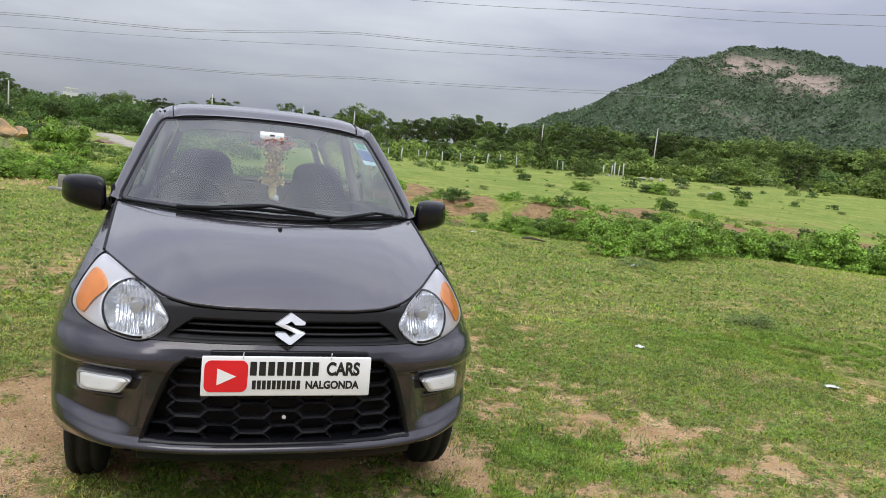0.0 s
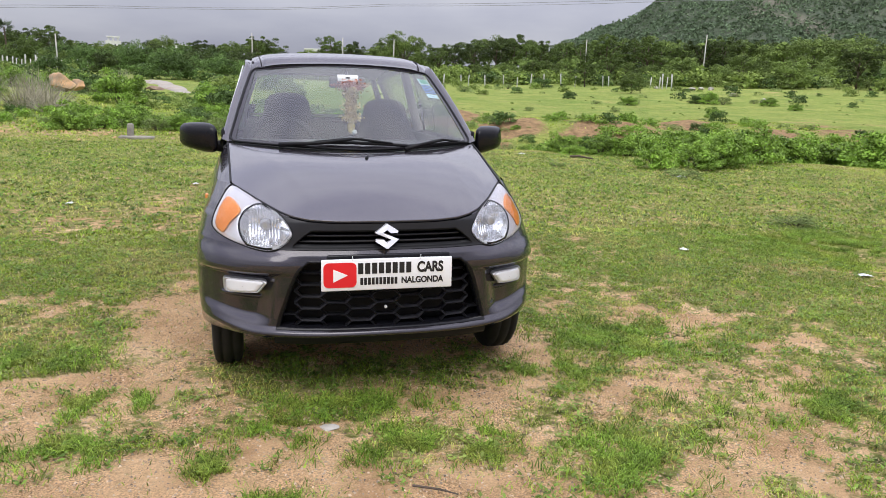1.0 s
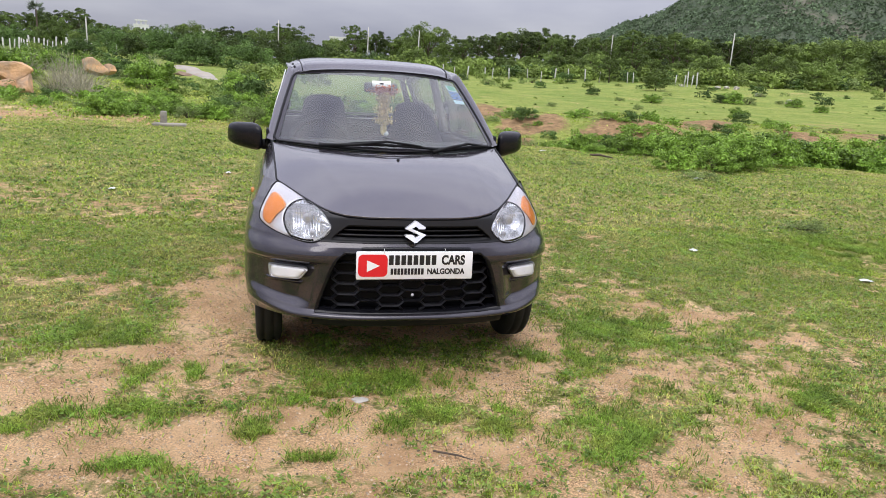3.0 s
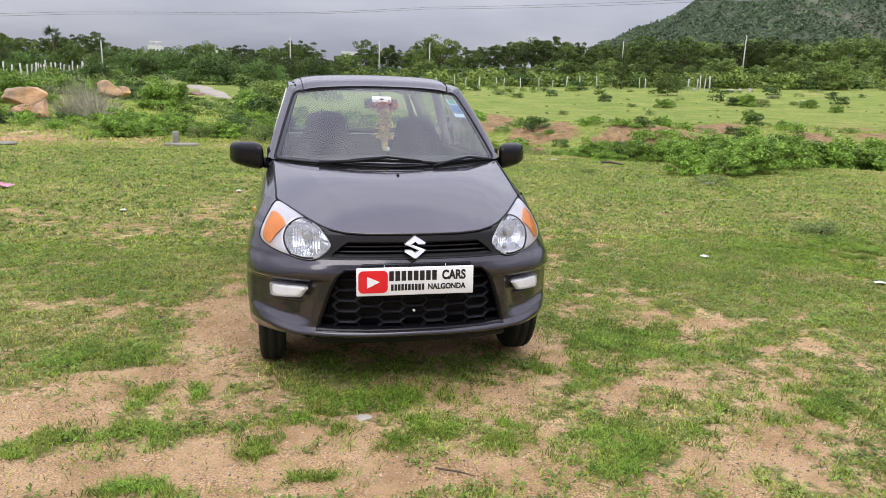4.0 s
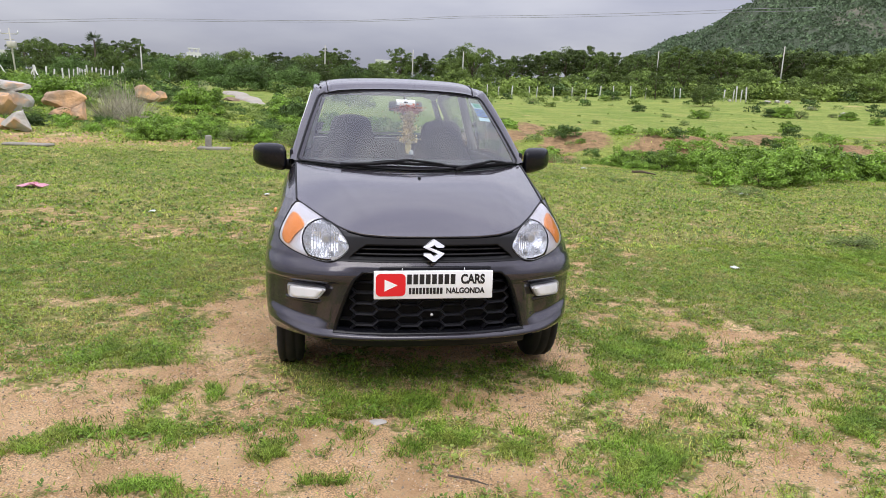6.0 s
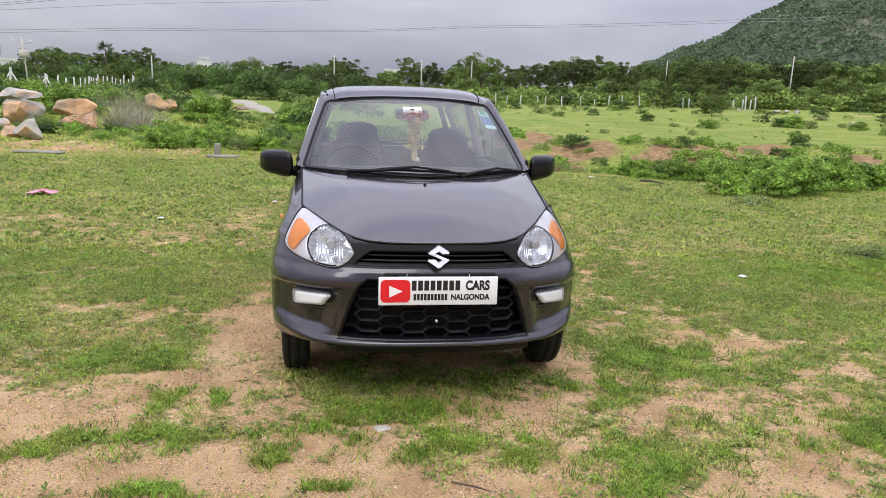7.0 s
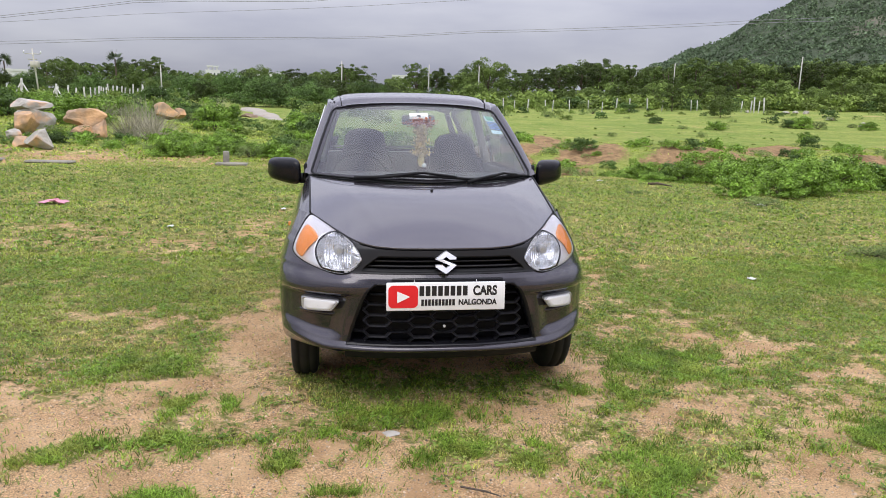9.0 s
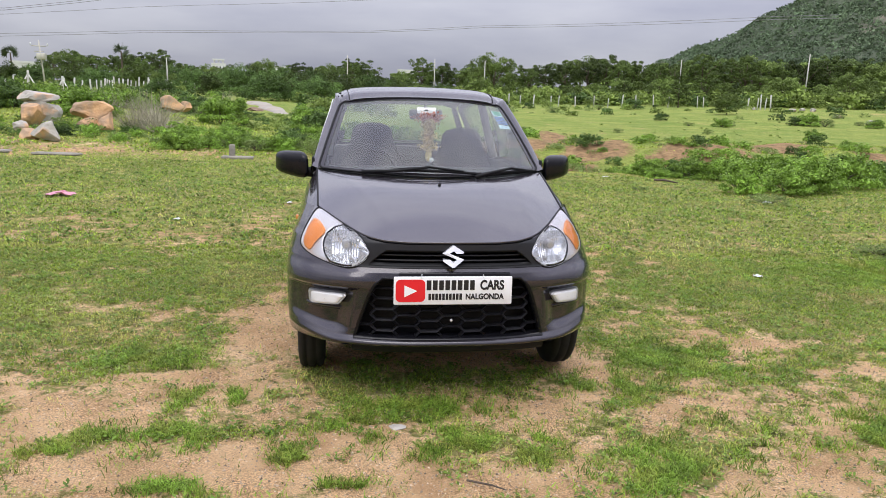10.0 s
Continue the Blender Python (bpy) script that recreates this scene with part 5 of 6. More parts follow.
def arch(p):
    return not (p.z > 0.665 and p.y < 1.03) and (p.y - 0.655) ** 2 + (p.z - 0.275) ** 2 > 0.315 ** 2 and (p.y - 3.015) ** 2 + (p.z - 0.275) ** 2 > 0.315 ** 2


for s in (-1, 1):
    part("fender", fender(s), PAINT, car)
    # body side with wheel arches
    P = []
    for k in range(49):
        z = lerp(0.19, 0.985, k / 48)
        w = table(z, WIDE)
        P.append([Vector((s * (w + (0.008 if 0.35 < z < 0.75 else 0) * math.sin(math.pi * j / 60)), lerp(corner(z) + 0.004, 3.36, j / 60), z)) for j in range(61)])
    part("body_side", grid(bmesh.new(), P, arch), PAINT, car)
    part("wheel_arch_liner", grid(bmesh.new(), [[Vector((s * x, 0.655 + 0.312 * math.cos(a), 0.275 + 0.312 * math.sin(a))) for a in [math.pi * q / 20 for q in range(0, 21)]] for x in (0.42, 0.50, 0.60)]), BLACK, car)


# hood
def hood_point(u, v):
    x0 = u * 0.57
    a = abs(u)
    z0 = table(abs(x0), HOODLINE) + 0.003
    y0 = skin(x0, min(z0, 0.842)) - 0.004
    x1 = u * 0.590
    y1 = 0.700 + 0.25 * a ** 2.3
    z1 = 0.950 + 0.020 * a ** 2
    p = lerp(1.62, 1.10, a ** 2.2)
    z = z0 + (z1 - z0) * (1 - (1 - v) ** p)
    crease = math.exp(-((a - lerp(0.38, 0.80, v)) / 0.05) ** 2) * math.sin(math.pi * min(1, v * 1.1)) * 0.0012
    return Vector((lerp(x0, x1, v), lerp(y0, y1, v), z + crease))


P = [[hood_point(u / 44, (v / 40) ** 1.3) for u in range(-44, 45)] for v in range(41)]
front_lip = [p + Vector((0, 0.010, -0.010)) for p in P[0]]
part("hood", grid(bmesh.new(), [front_lip] + P), PAINT, car, "grey painted bonnet")
# shadow gap along the hood's edges, drawn as black tubes
part("hood_seal", tube(bmesh.new(), [p + Vector((0, 0.006, -0.006)) for p in P[0]], 0.0045, 6), BLACK, car, "dark shadow gap line along the bonnet edge")
for s in (0, -1):
    edge = [row[s] for row in P]
    part("hood_seal", tube(bmesh.new(), [p + Vector((0.002 if s else -0.002, 0, 0.000)) for p in edge], 0.0048, 6), BLACK, car, "dark shadow gap line along the bonnet edge")
part("washer_nozzle", tube(bmesh.new(), [(0, 0.567, 0.920), (0, 0.562, 0.934), (0, 0.556, 0.938)], [0.009, 0.008, 0.005], 12), BLACK, car, "small black washer nozzle")

# dark panel between the lamps, with its slot
SLOT = [(0.645, 0.347), (0.66, 0.335), (0.685, 0.305), (0.704, 0.275)]


LAMP_CUT = shrink(lamp_outline(1), 0.975, (0.50, 0.725))


def panel_keep(p):
    return not (0.6455 < p.z < 0.704 and abs(p.x) < table(p.z, SLOT)) and not inside(abs(p.x), p.z, LAMP_CUT)


zs = [0.633, 0.639, 0.6455] + [lerp(0.6455, 0.704, k / 12) for k in range(1, 13)]
P = []
for z in zs:
    P.append([Vector((x, skin(x, z) - 0.005, z)) for x in [0.41 * (k / 110) for k in range(-110, 111)]])
for k in range(1, 9):
    P.append([Vector((x, skin(x, zz) - 0.005, zz)) for x in [0.41 * (q / 110) for q in range(-110, 111)] for zz in [lerp(0.704, table(abs(x), HOODLINE) - 0.006, k / 8)]])
grille_panel = part("grille_panel", grid(bmesh.new(), P, panel_keep), GARNISH, car, "dark grey plastic panel between the headlights")


def slot_loop(inset, dy):
    pts = [(table(z, SLOT) - inset, z) for z in (0.646 + inset, 0.66, 0.685, 0.703 - inset)]
    out = [(x, z) for x, z in pts] + [(-x, z) for x, z in reversed(pts)]
    out = evenly(out, 12)
    return [Vector((x, skin(x, z) + dy, z)) for x, z in out]


bm = bmesh.new()
loops = [[bm.verts.new(p) for p in slot_loop(i, d)] for i, d in ((-0.004, -0.008), (0.003, -0.006), (0.006, 0.05))]
for u, v in zip(loops, loops[1:]):
    for j in range(len(u)):
        bm.faces.new((u[j], u[(j + 1) % len(u)], v[(j + 1) % len(v)], v[j]))
bm.faces.new(loops[-1])
part("slot_surround", bm, BLACK, grille_panel, "black recessed grille slot")
for z, hx in ((0.684, 0.295), (0.662, 0.325)):
    P = [[Vector((x, skin(x, z) + dy, z + dz)) for x in [hx * k / 20 for k in range(-20, 21)]] for dy, dz in ((0.012, 0.004), (0.006, 0.0), (0.012, -0.005), (0.04, -0.004), (0.04, 0.004), (0.012, 0.004))]
    part("grille_bar", grid(bmesh.new(), P), GARNISH, grille_panel)

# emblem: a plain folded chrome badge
emblem = bmesh.new()
shape = [(-1, 0.28), (-0.05, 1.0), (0.12, 1.0), (1.0, 0.42), (0.92, 0.26), (0.32, 0.27), (0.02, 0.52), (-0.36, 0.29)]
vs = [emblem.verts.new((0.045 * x, 0.030, 0.686 + 0.044 * z)) for x, z in shape + [(-x, -z) for x, z in shape]]
emblem.faces.new(vs)
emblem.normal_update()
bmesh.ops.triangulate(emblem, faces=emblem.faces[:])
ext = bmesh.ops.extrude_face_region(emblem, geom=emblem.faces[:])
bmesh.ops.translate(emblem, vec=(0, 0.022, 0), verts=[v for v in ext["geom"] if isinstance(v, bmesh.types.BMVert)])
bmesh.ops.recalc_face_normals(emblem, faces=emblem.faces)
for v in emblem.verts:
    v.co.y += 0.30 * (v.co.z - 0.686) + 0.12 * abs(v.co.x)
part("emblem", emblem, CHROME, car, "chrome badge on the grille", smooth=False)

# lower grille: surround, honeycomb, dark radiator behind
lower = root("lower_grille", (0, 0, 0), "", "")
lower.parent = car


def grille_edge(dx, dy, zlo=0.328, zhi=0.588):
    right = [(table(z, GRILLE) + dx, z) for z in np.linspace(zlo, zhi, 22)]
    pts = evenly(right + [(-x, z) for x, z in reversed(right)], 8)
    return [Vector((x, round_plan(x, table(z, WIDE), table(z, NOSE), corner(z)) + dy, z)) for x, z in pts]


bm = bmesh.new()
loops = [[bm.verts.new(p) for p in grille_edge(*q)] for q in ((0.012, -0.004, 0.322, 0.594), (0.004, -0.008, 0.326, 0.590), (-0.006, 0.004, 0.334, 0.582), (-0.012, 0.055, 0.338, 0.578))]
for u, v in zip(loops, loops[1:]):
    for j in range(len(u)):
        bm.faces.new((u[j], u[(j + 1) % len(u)], v[(j + 1) % len(v)], v[j]))
part("surround", bm, BLACK_GLOSS, lower, "black grille surround")
back = [[Vector((x, 0.15 + 0.35 * x * x, z)) for x in np.linspace(-0.44, 0.44, 12)] for z in np.linspace(0.30, 0.60, 6)]
part("radiator_screen", grid(bmesh.new(), back), BLACK, lower)


def honeycomb():
    """Wide hexagon cells as flat bars, clipped to the opening."""
    bm = bmesh.new()
    cw, ch, t = 0.118, 0.047, 0.0048
    done = set()

    def bar(a, b):
        key = tuple(sorted(((round(a[0], 3), round(a[1], 3)), (round(b[0], 3), round(b[1], 3)))))
        if key in done:
            return
        done.add(key)
        for p in (a, b):
            if not (0.33 < p[1] < 0.585 and abs(p[0]) < table(p[1], GRILLE) - 0.002):
                k = 0.5
                m = (lerp(a[0], b[0], k), lerp(a[1], b[1], k))
                if not (0.33 < m[1] < 0.585 and abs(m[0]) < table(m[1], GRILLE) - 0.002):
                    return
        d = Vector((b[0] - a[0], 0, b[1] - a[1])).normalized()
        n = Vector((-d.z, 0, d.x))
        ends = []
        for p in (a, b):
            y = 0.058 + 0.37 * p[0] ** 2
            c = Vector((p[0], y, min(max(p[1], 0.330), 0.586)))
            ends.append([bm.verts.new(c + n * t + Vector((0, 0.004, 0))), bm.verts.new(c + Vector((0, -0.003, 0))), bm.verts.new(c - n * t + Vector((0, 0.004, 0))), bm.verts.new(c - n * t + Vector((0, 0.03, 0))), bm.verts.new(c + n * t + Vector((0, 0.03, 0)))])
        for j in range(5):
            bm.faces.new((ends[0][j], ends[0][(j + 1) % 5], ends[1][(j + 1) % 5], ends[1][j]))
    for r in range(-1, 7):
        for c in range(-5, 6):
            cx = c * cw * 0.80 * 1.0
            cz = 0.352 + r * ch + (ch / 2 if c % 2 else 0)
            flat, wide = cw * 0.30, cw * 0.50
            hexa = [(cx - flat, cz + ch / 2), (cx + flat, cz + ch / 2), (cx + wide, cz), (cx + flat, cz - ch / 2), (cx - flat, cz - ch / 2), (cx - wide, cz)]
            for a, b in zip(hexa, hexa[1:] + hexa[:1]):
                bar(a, b)
    bmesh.ops.recalc_face_normals(bm, faces=bm.faces)
    return bm


part("honeycomb_mesh", honeycomb(), HONEY, lower, "black honeycomb grille mesh", smooth=False)
part("tow_hook_cover", tube(bmesh.new(), [(0.0, 0.052, 0.405), (0.0, 0.062, 0.405)], 0.006, 8), FOG, lower, "small white screw head")
# dark strip under the lip
P = [[Vector((x, round_plan(x, 0.70, 0.075 + dy, 0.47), z)) for x in np.linspace(-0.42, 0.42, 40)] for z, dy in ((0.294, -0.03), (0.276, -0.025), (0.262, -0.01), (0.250, 0.10))]
part("air_dam", grid(bmesh.new(), P), BLACK, car, "black strip under the bumper")
part("under_tray", grid(bmesh.new(), [[Vector((a * w, y, z)) for a in np.linspace(-1, 1, 9)] for y, z, w in ((0.10, 0.292, 0.45), (0.26, 0.285, 0.60), (0.36, 0.25, 0.56), (0.60, 0.20, 0.53))]), BLACK, car)
part("underbody", box(1.06, 2.7, 0.06, (0, 1.95, 0.20), 0.02, 1), BLACK, car)


# headlights
def headlight(s):
    lamp = root("headlight", (0, 0, 0), "", "")
    lamp.parent = car
    cx, cz, rad = s * 0.447, 0.703, 0.0

    def ring(k):
        """The round reflector's rim, cut flat towards the grille by the outline."""
        a = 2 * math.pi * k / 64
        return (cx + 0.092 * math.cos(a), cz + 0.083 * math.sin(a))

    out = rounded(lamp_outline(s), 2)

    def reach(dx, dz):
        """Distance from the centre to the outline along a direction."""
        best = 0.3
        for (x0, z0), (x1, z1) in zip(out, out[1:] + out[:1]):
            den = dx * (z1 - z0) - dz * (x1 - x0)
            if abs(den) < 1e-9:
                continue
            t = ((x0 - cx) * (z1 - z0) - (z0 - cz) * (x1 - x0)) / den
            u = ((x0 - cx) * dz - (z0 - cz) * dx) / den
            if t > 0 and -1e-6 <= u <= 1 + 1e-6:
                best = min(best, t)
        return best
    rays = []
    for k in range(160):
        a = 2 * math.pi * k / 160
        dx, dz = math.cos(a), math.sin(a)
        full = reach(dx, dz)
        inner = min(1 / math.sqrt((dx / 0.092) ** 2 + (dz / 0.083) ** 2), full - 0.007)
        rays.append((dx, dz, inner, full))

    def at(dx, dz, r, off):
        x, z = cx + dx * r, cz + dz * r
        return Vector((x, skin(x, min(z, 0.842)) + off, z))
    P = [[at(dx, dz, lerp(i, f, q), o) for dx, dz, i, f in rays + rays[:1]] for q, o in ((0, 0.020), (0.0, 0.004), (0.15, 0.001), (0.4, 0.0), (0.7, -0.001), (0.92, -0.006), (0.97, -0.010), (1.0, -0.006), (1.0, 0.03))]
    part("housing", grid(bmesh.new(), P), SILVER, lamp, "silver-white lamp housing")
    bm = bmesh.new()
    P = []
    for q in np.linspace(0, 1, 26):
        row = []
        for dx, dz, i, f in rays + rays[:1]:
            p = at(dx, dz, i * q, 0.0)
            base = at(0, 0, 0.001, 0.0).y
            flute = 0.0030 * math.sin(p.x * 2 * math.pi / 0.011) * (0.2 < q < 0.97) * (abs(p.x - cx) < 0.055)
            p.y = lerp(p.y, lerp(base, p.y, 0.6), 0.6) + 0.014 + 0.050 * (1 - q ** 2) + flute
            row.append(p)
        P.append(row)
    part("reflector", grid(bm, P), DISH, lamp, "fluted mirror reflector bowl")
    part("bulb_cap", tube(bmesh.new(), [at(0.2, 1, 0.012, 0.055), at(0.2, 1, 0.012, 0.012), at(0.2, 1, 0.012, 0.008)], [0.019, 0.019, 0.015], 20), RIM, lamp, "grey bulb shield", smooth=False)
    part("bulb_tip", tube(bmesh.new(), [at(0.2, 1, 0.012, 0.010), at(0.2, 1, 0.012, 0.005)], 0.009, 14), POLE, lamp, smooth=False)
    part("adjuster", tube(bmesh.new(), [at(-s * 0.5, -1, 0.045, 0.05), at(-s * 0.5, -1, 0.045, 0.016)], 0.008, 10), RIM, lamp)
    arc = [q for q in (rays[80:] + rays[:80] if s > 0 else rays) if s * q[0] > -0.35]
    part("rim", tube(bmesh.new(), [at(dx, dz, i + 0.003, -0.003) for dx, dz, i, f in arc], 0.0042, 6), BLACK_GLOSS, lamp, "black ring round the reflector")
    amber = [(s * x, z) for x, z in ((0.580, 0.804), (0.600, 0.788), (0.622, 0.748), (0.636, 0.706), (0.630, 0.684), (0.610, 0.672), (0.598, 0.674), (0.581, 0.704), (0.559, 0.730), (0.528, 0.756), (0.546, 0.783))]
    amber = rounded(amber, 2)
    mx, mz = s * 0.595, 0.735
    P = [[Vector((x, skin(x, z) + o, z)) for x, z in [(mx + (px - mx) * q, mz + (pz - mz) * q) for px, pz in amber + amber[:1]]] for q, o in ((0.02, -0.010), (0.5, -0.010), (0.85, -0.009), (0.97, -0.007), (1.0, 0.002))]
    part("indicator", grid(bmesh.new(), P), AMBER, lamp, "amber indicator lens")
    P = [[at(dx, dz, f * q, o) for dx, dz, i, f in rays + rays[:1]] for q, o in ((0.02, -0.016), (0.3, -0.017), (0.6, -0.018), (0.85, -0.016), (0.97, -0.012), (1.0, -0.004))]
    part("lens", grid(bmesh.new(), P), CLEAR, lamp, "clear lamp lens").visible_shadow = False
    bm = bmesh.new()
    loop_tube(bm, [at(dx, dz, f + 0.002, -0.003) for dx, dz, i, f in rays], 0.0035)
    part("gasket", bm, BLACK, lamp, "thin black lamp gasket")


headlight(-1)
headlight(1)


# fog-lamp covers in the bumper pockets
def fog_cover(s):
    fog = root("fog_lamp_cover", (0, 0, 0), "", "")
    fog.parent = car
    shape = [(s * x, z) for x, z in ((0.450, 0.503), (0.453, 0.510), (0.462, 0.512), (0.590, 0.508), (0.600, 0.504), (0.604, 0.496), (0.602, 0.464), (0.597, 0.457), (0.588, 0.454), (0.492, 0.462), (0.481, 0.464), (0.473, 0.471))]
    mx, mz = s * 0.535, 0.482

    def rows(qs):
        return [[Vector((x, skin(x, 0.60) * 0.55 + skin(x, 0.40) * 0.45 + o, z)) for x, z in [(mx + (px - mx) * q, mz + (pz - mz) * q) for px, pz in dense(shape, 0.006) + dense(shape, 0.006)[:1]]] for q, o in qs]
    part("bezel", grid(bmesh.new(), rows(((0.90, 0.01), (0.92, -0.016), (1.0, -0.018), (1.06, -0.012), (1.07, 0.02)))), RIM, fog, "grey bezel")
    part("blank", grid(bmesh.new(), rows(((0.02, -0.020), (0.6, -0.020), (0.88, -0.018), (0.91, -0.012), (0.91, 0.01)))), FOG, fog, "white cover panel")


fog_cover(-1)
fog_cover(1)

# number plate
plate = root("number_plate", (0, 0, 0), "", "")
plate.parent = car
PY = 0.012
part("holder", box(0.47, 0.014, 0.135, (0.008, PY + 0.018, 0.553), 0.006, 2), BLACK_GLOSS, plate, "black plate holder")
part("board", box(0.50, 0.008, 0.121, (0.0, PY + 0.004, 0.546), 0.004, 2), PLATE, plate, "white plate board")
for x in (-0.135, 0.125):
    part("tie", tube(bmesh.new(), [(x, PY - 0.001, 0.600), (x + 0.002, PY + 0.002, 0.618)], 0.0012, 5), LITTER, plate)


def flat_shape(pts, y, depth, mat, name, parent, label=""):
    bm = bmesh.new()
    f = bm.faces.new([bm.verts.new((x, y, z)) for x, z in pts])
    ext = bmesh.ops.extrude_face_region(bm, geom=[f])
    bmesh.ops.translate(bm, vec=(0, depth, 0), verts=[v for v in ext["geom"] if isinstance(v, bmesh.types.BMVert)])
    bmesh.ops.recalc_face_normals(bm, faces=bm.faces)
    return part(name, bm, mat, parent, label, smooth=False)


def round_box(x0, x1, z0, z1, r):
    out = []
    for cx, cz, a0 in ((x1 - r, z1 - r, 0), (x0 + r, z1 - r, 90), (x0 + r, z0 + r, 180), (x1 - r, z0 + r, 270)):
        out += [(cx + r * math.cos(radians(a0 + k * 15)), cz + r * math.sin(radians(a0 + k * 15))) for k in range(7)]
    return out


flat_shape(round_box(-0.242, -0.119, 0.499, 0.594, 0.020), PY - 0.0015, 0.002, RED, "red_badge", plate, "red rounded badge")
flat_shape([(-0.206, 0.570), (-0.206, 0.520), (-0.152, 0.546)], PY - 0.003, 0.002, WHITE, "white_triangle", plate, "white triangle")


def lettering(text, x0, x1, z0, z1, name):
    cu = bpy.data.curves.new(name, "FONT")
    cu.body, cu.size, cu.extrude, cu.offset = text, 1.0, 0.0, 0.042
    tmp = new(name, cu)
    bpy.context.view_layer.update()
    me = bpy.data.meshes.new_from_object(tmp.evaluated_get(bpy.context.evaluated_depsgraph_get()))
    bpy.data.objects.remove(tmp)
    co = np.array([v.co[:] for v in me.vertices])
    lo, hi = co.min(0), co.max(0)
    for v in me.vertices:
        v.co = (lerp(x0, x1, (v.co.x - lo[0]) / (hi[0] - lo[0])), PY - 0.0016, lerp(z0, z1, (v.co.y - lo[1]) / (hi[1] - lo[1])))
    me.materials.clear()
    me.materials.append(INK)
    ob = new(name, me)
    ob.parent = plate


def bars(x0, x1, z0, z1, n, name):
    """Unreadable writing as plain upright bars."""
    step = (x1 - x0) / n
    for k in range(n):
        flat_shape([(x0 + k * step, z0), (x0 + k * step + step * 0.74, z0), (x0 + k * step + step * 0.74, z1), (x0 + k * step, z1)], PY - 0.0016, 0.001, INK, name, plate)


bars(-0.113, 0.096, 0.549, 0.591, 8, "writing_bar")
lettering("CARS", 0.113, 0.215, 0.549, 0.592, "word")
bars(-0.105, 0.040, 0.507, 0.534, 10, "writing_bar")
lettering("NALGONDA", 0.052, 0.216, 0.508, 0.534, "word")


# windscreen
def screen_point(u, v, off=0.0):
    a = abs(u)
    bx, by, bz = u * 0.586, 0.715 + 0.255 * a ** 2.2, 0.955 + 0.022 * a
    tx, ty, tz = u * 0.470, 1.405 + 0.075 * a ** 2.2, 1.352 - 0.034 * a ** 2.4
    p = Vector((lerp(bx, tx, v), lerp(by, ty, v), lerp(bz, tz, v)))
    bow = math.sin(math.pi * v) * 0.018 * (1 - 0.4 * a)
    n = Vector((0, -0.48, 0.88))
    return p + n * (bow + off)


def pane_path():
    """Round the pane's border, with rounded corners."""
    ru, rv = 0.055, 0.075
    out = []
    for cu, cv, a0 in ((-1 + ru, rv, 180), (1 - ru, rv, 270), (1 - ru, 1 - rv, 0), (-1 + ru, 1 - rv, 90)):
        out += [(cu + ru * math.cos(radians(a0 + k * 15)), cv + rv * math.sin(radians(a0 + k * 15))) for k in range(7)]
    full = []
    for (u0, v0), (u1, v1) in zip(out, out[1:] + out[:1]):
        n = max(1, int(max(abs(u1 - u0), abs(v1 - v0)) / 0.05))
        full += [(lerp(u0, u1, k / n), lerp(v0, v1, k / n)) for k in range(n)]
    return full


def rim_rows(edge, offs):
    """A closed band along the pane's border, edge wide."""
    path = [(-1 + 2 * k / 40, 0.0) for k in range(40)] + [(1.0, k / 24) for k in range(24)] + [(1 - 2 * k / 40, 1.0) for k in range(40)] + [(-1.0, 1 - k / 24) for k in range(24)]
    rows = []
    for e, o in offs:
        rows.append([screen_point(u * (1 - e * 0.85), lerp(0.5, v, 1 - e * 1.35) if e >= 0 else v, o) for u, v in path + path[:1]])
    return rows


part("windscreen", grid(bmesh.new(), [[screen_point(u / 30, v / 24) for u in range(-30, 31)] for v in range(25)]), PANE, car, "clear windscreen").visible_shadow = False
part("windscreen_band", grid(bmesh.new(), rim_rows(0, ((0.0, 0.002), (0.025, 0.002), (0.05, 0.002)))), material("ceramic_band", (0.018, 0.016, 0.020), 0.25, 0, 0.1, 10), car, "black printed glass border")
bm = bmesh.new()
loop_tube(bm, [screen_point(u * 1.004, v, 0.003) for u, v in pane_path()], 0.0055, 8)
part("windscreen_rubber", bm, BLACK, car, "black rubber moulding")
part("cowl", grid(bmesh.new(), [[Vector((u * 0.60, 0.690 + 0.25 * abs(u) ** 2.3 + dy, 0.942 + 0.02 * u * u + dz)) for u in [k / 30 for k in range(-30, 31)]] for dy, dz in ((0.0, 0.0), (0.04, 0.004), (0.12, 0.008))]), BLACK, car, "black plastic cowl below the windscreen")


# roof, pillars, upper sides
def roof_half(y):
    return table(y, [(1.40, 0.470), (1.5, 0.478), (2.0, 0.487), (2.8, 0.482), (3.25, 0.455)])


def roof_z(x, y):
    mid = table(y, [(1.40, 1.358), (1.45, 1.392), (1.52, 1.410), (1.7, 1.424), (2.1, 1.436), (2.6, 1.430), (3.0, 1.405), (3.25, 1.365)])
    a = min(abs(x) / roof_half(y), 1.0)
    groove = 0.006 * math.exp(-((abs(x) - roof_half(y) + 0.055) / 0.006) ** 2)
    return mid - 0.020 * a ** 2 - 0.030 * a ** 10 - groove


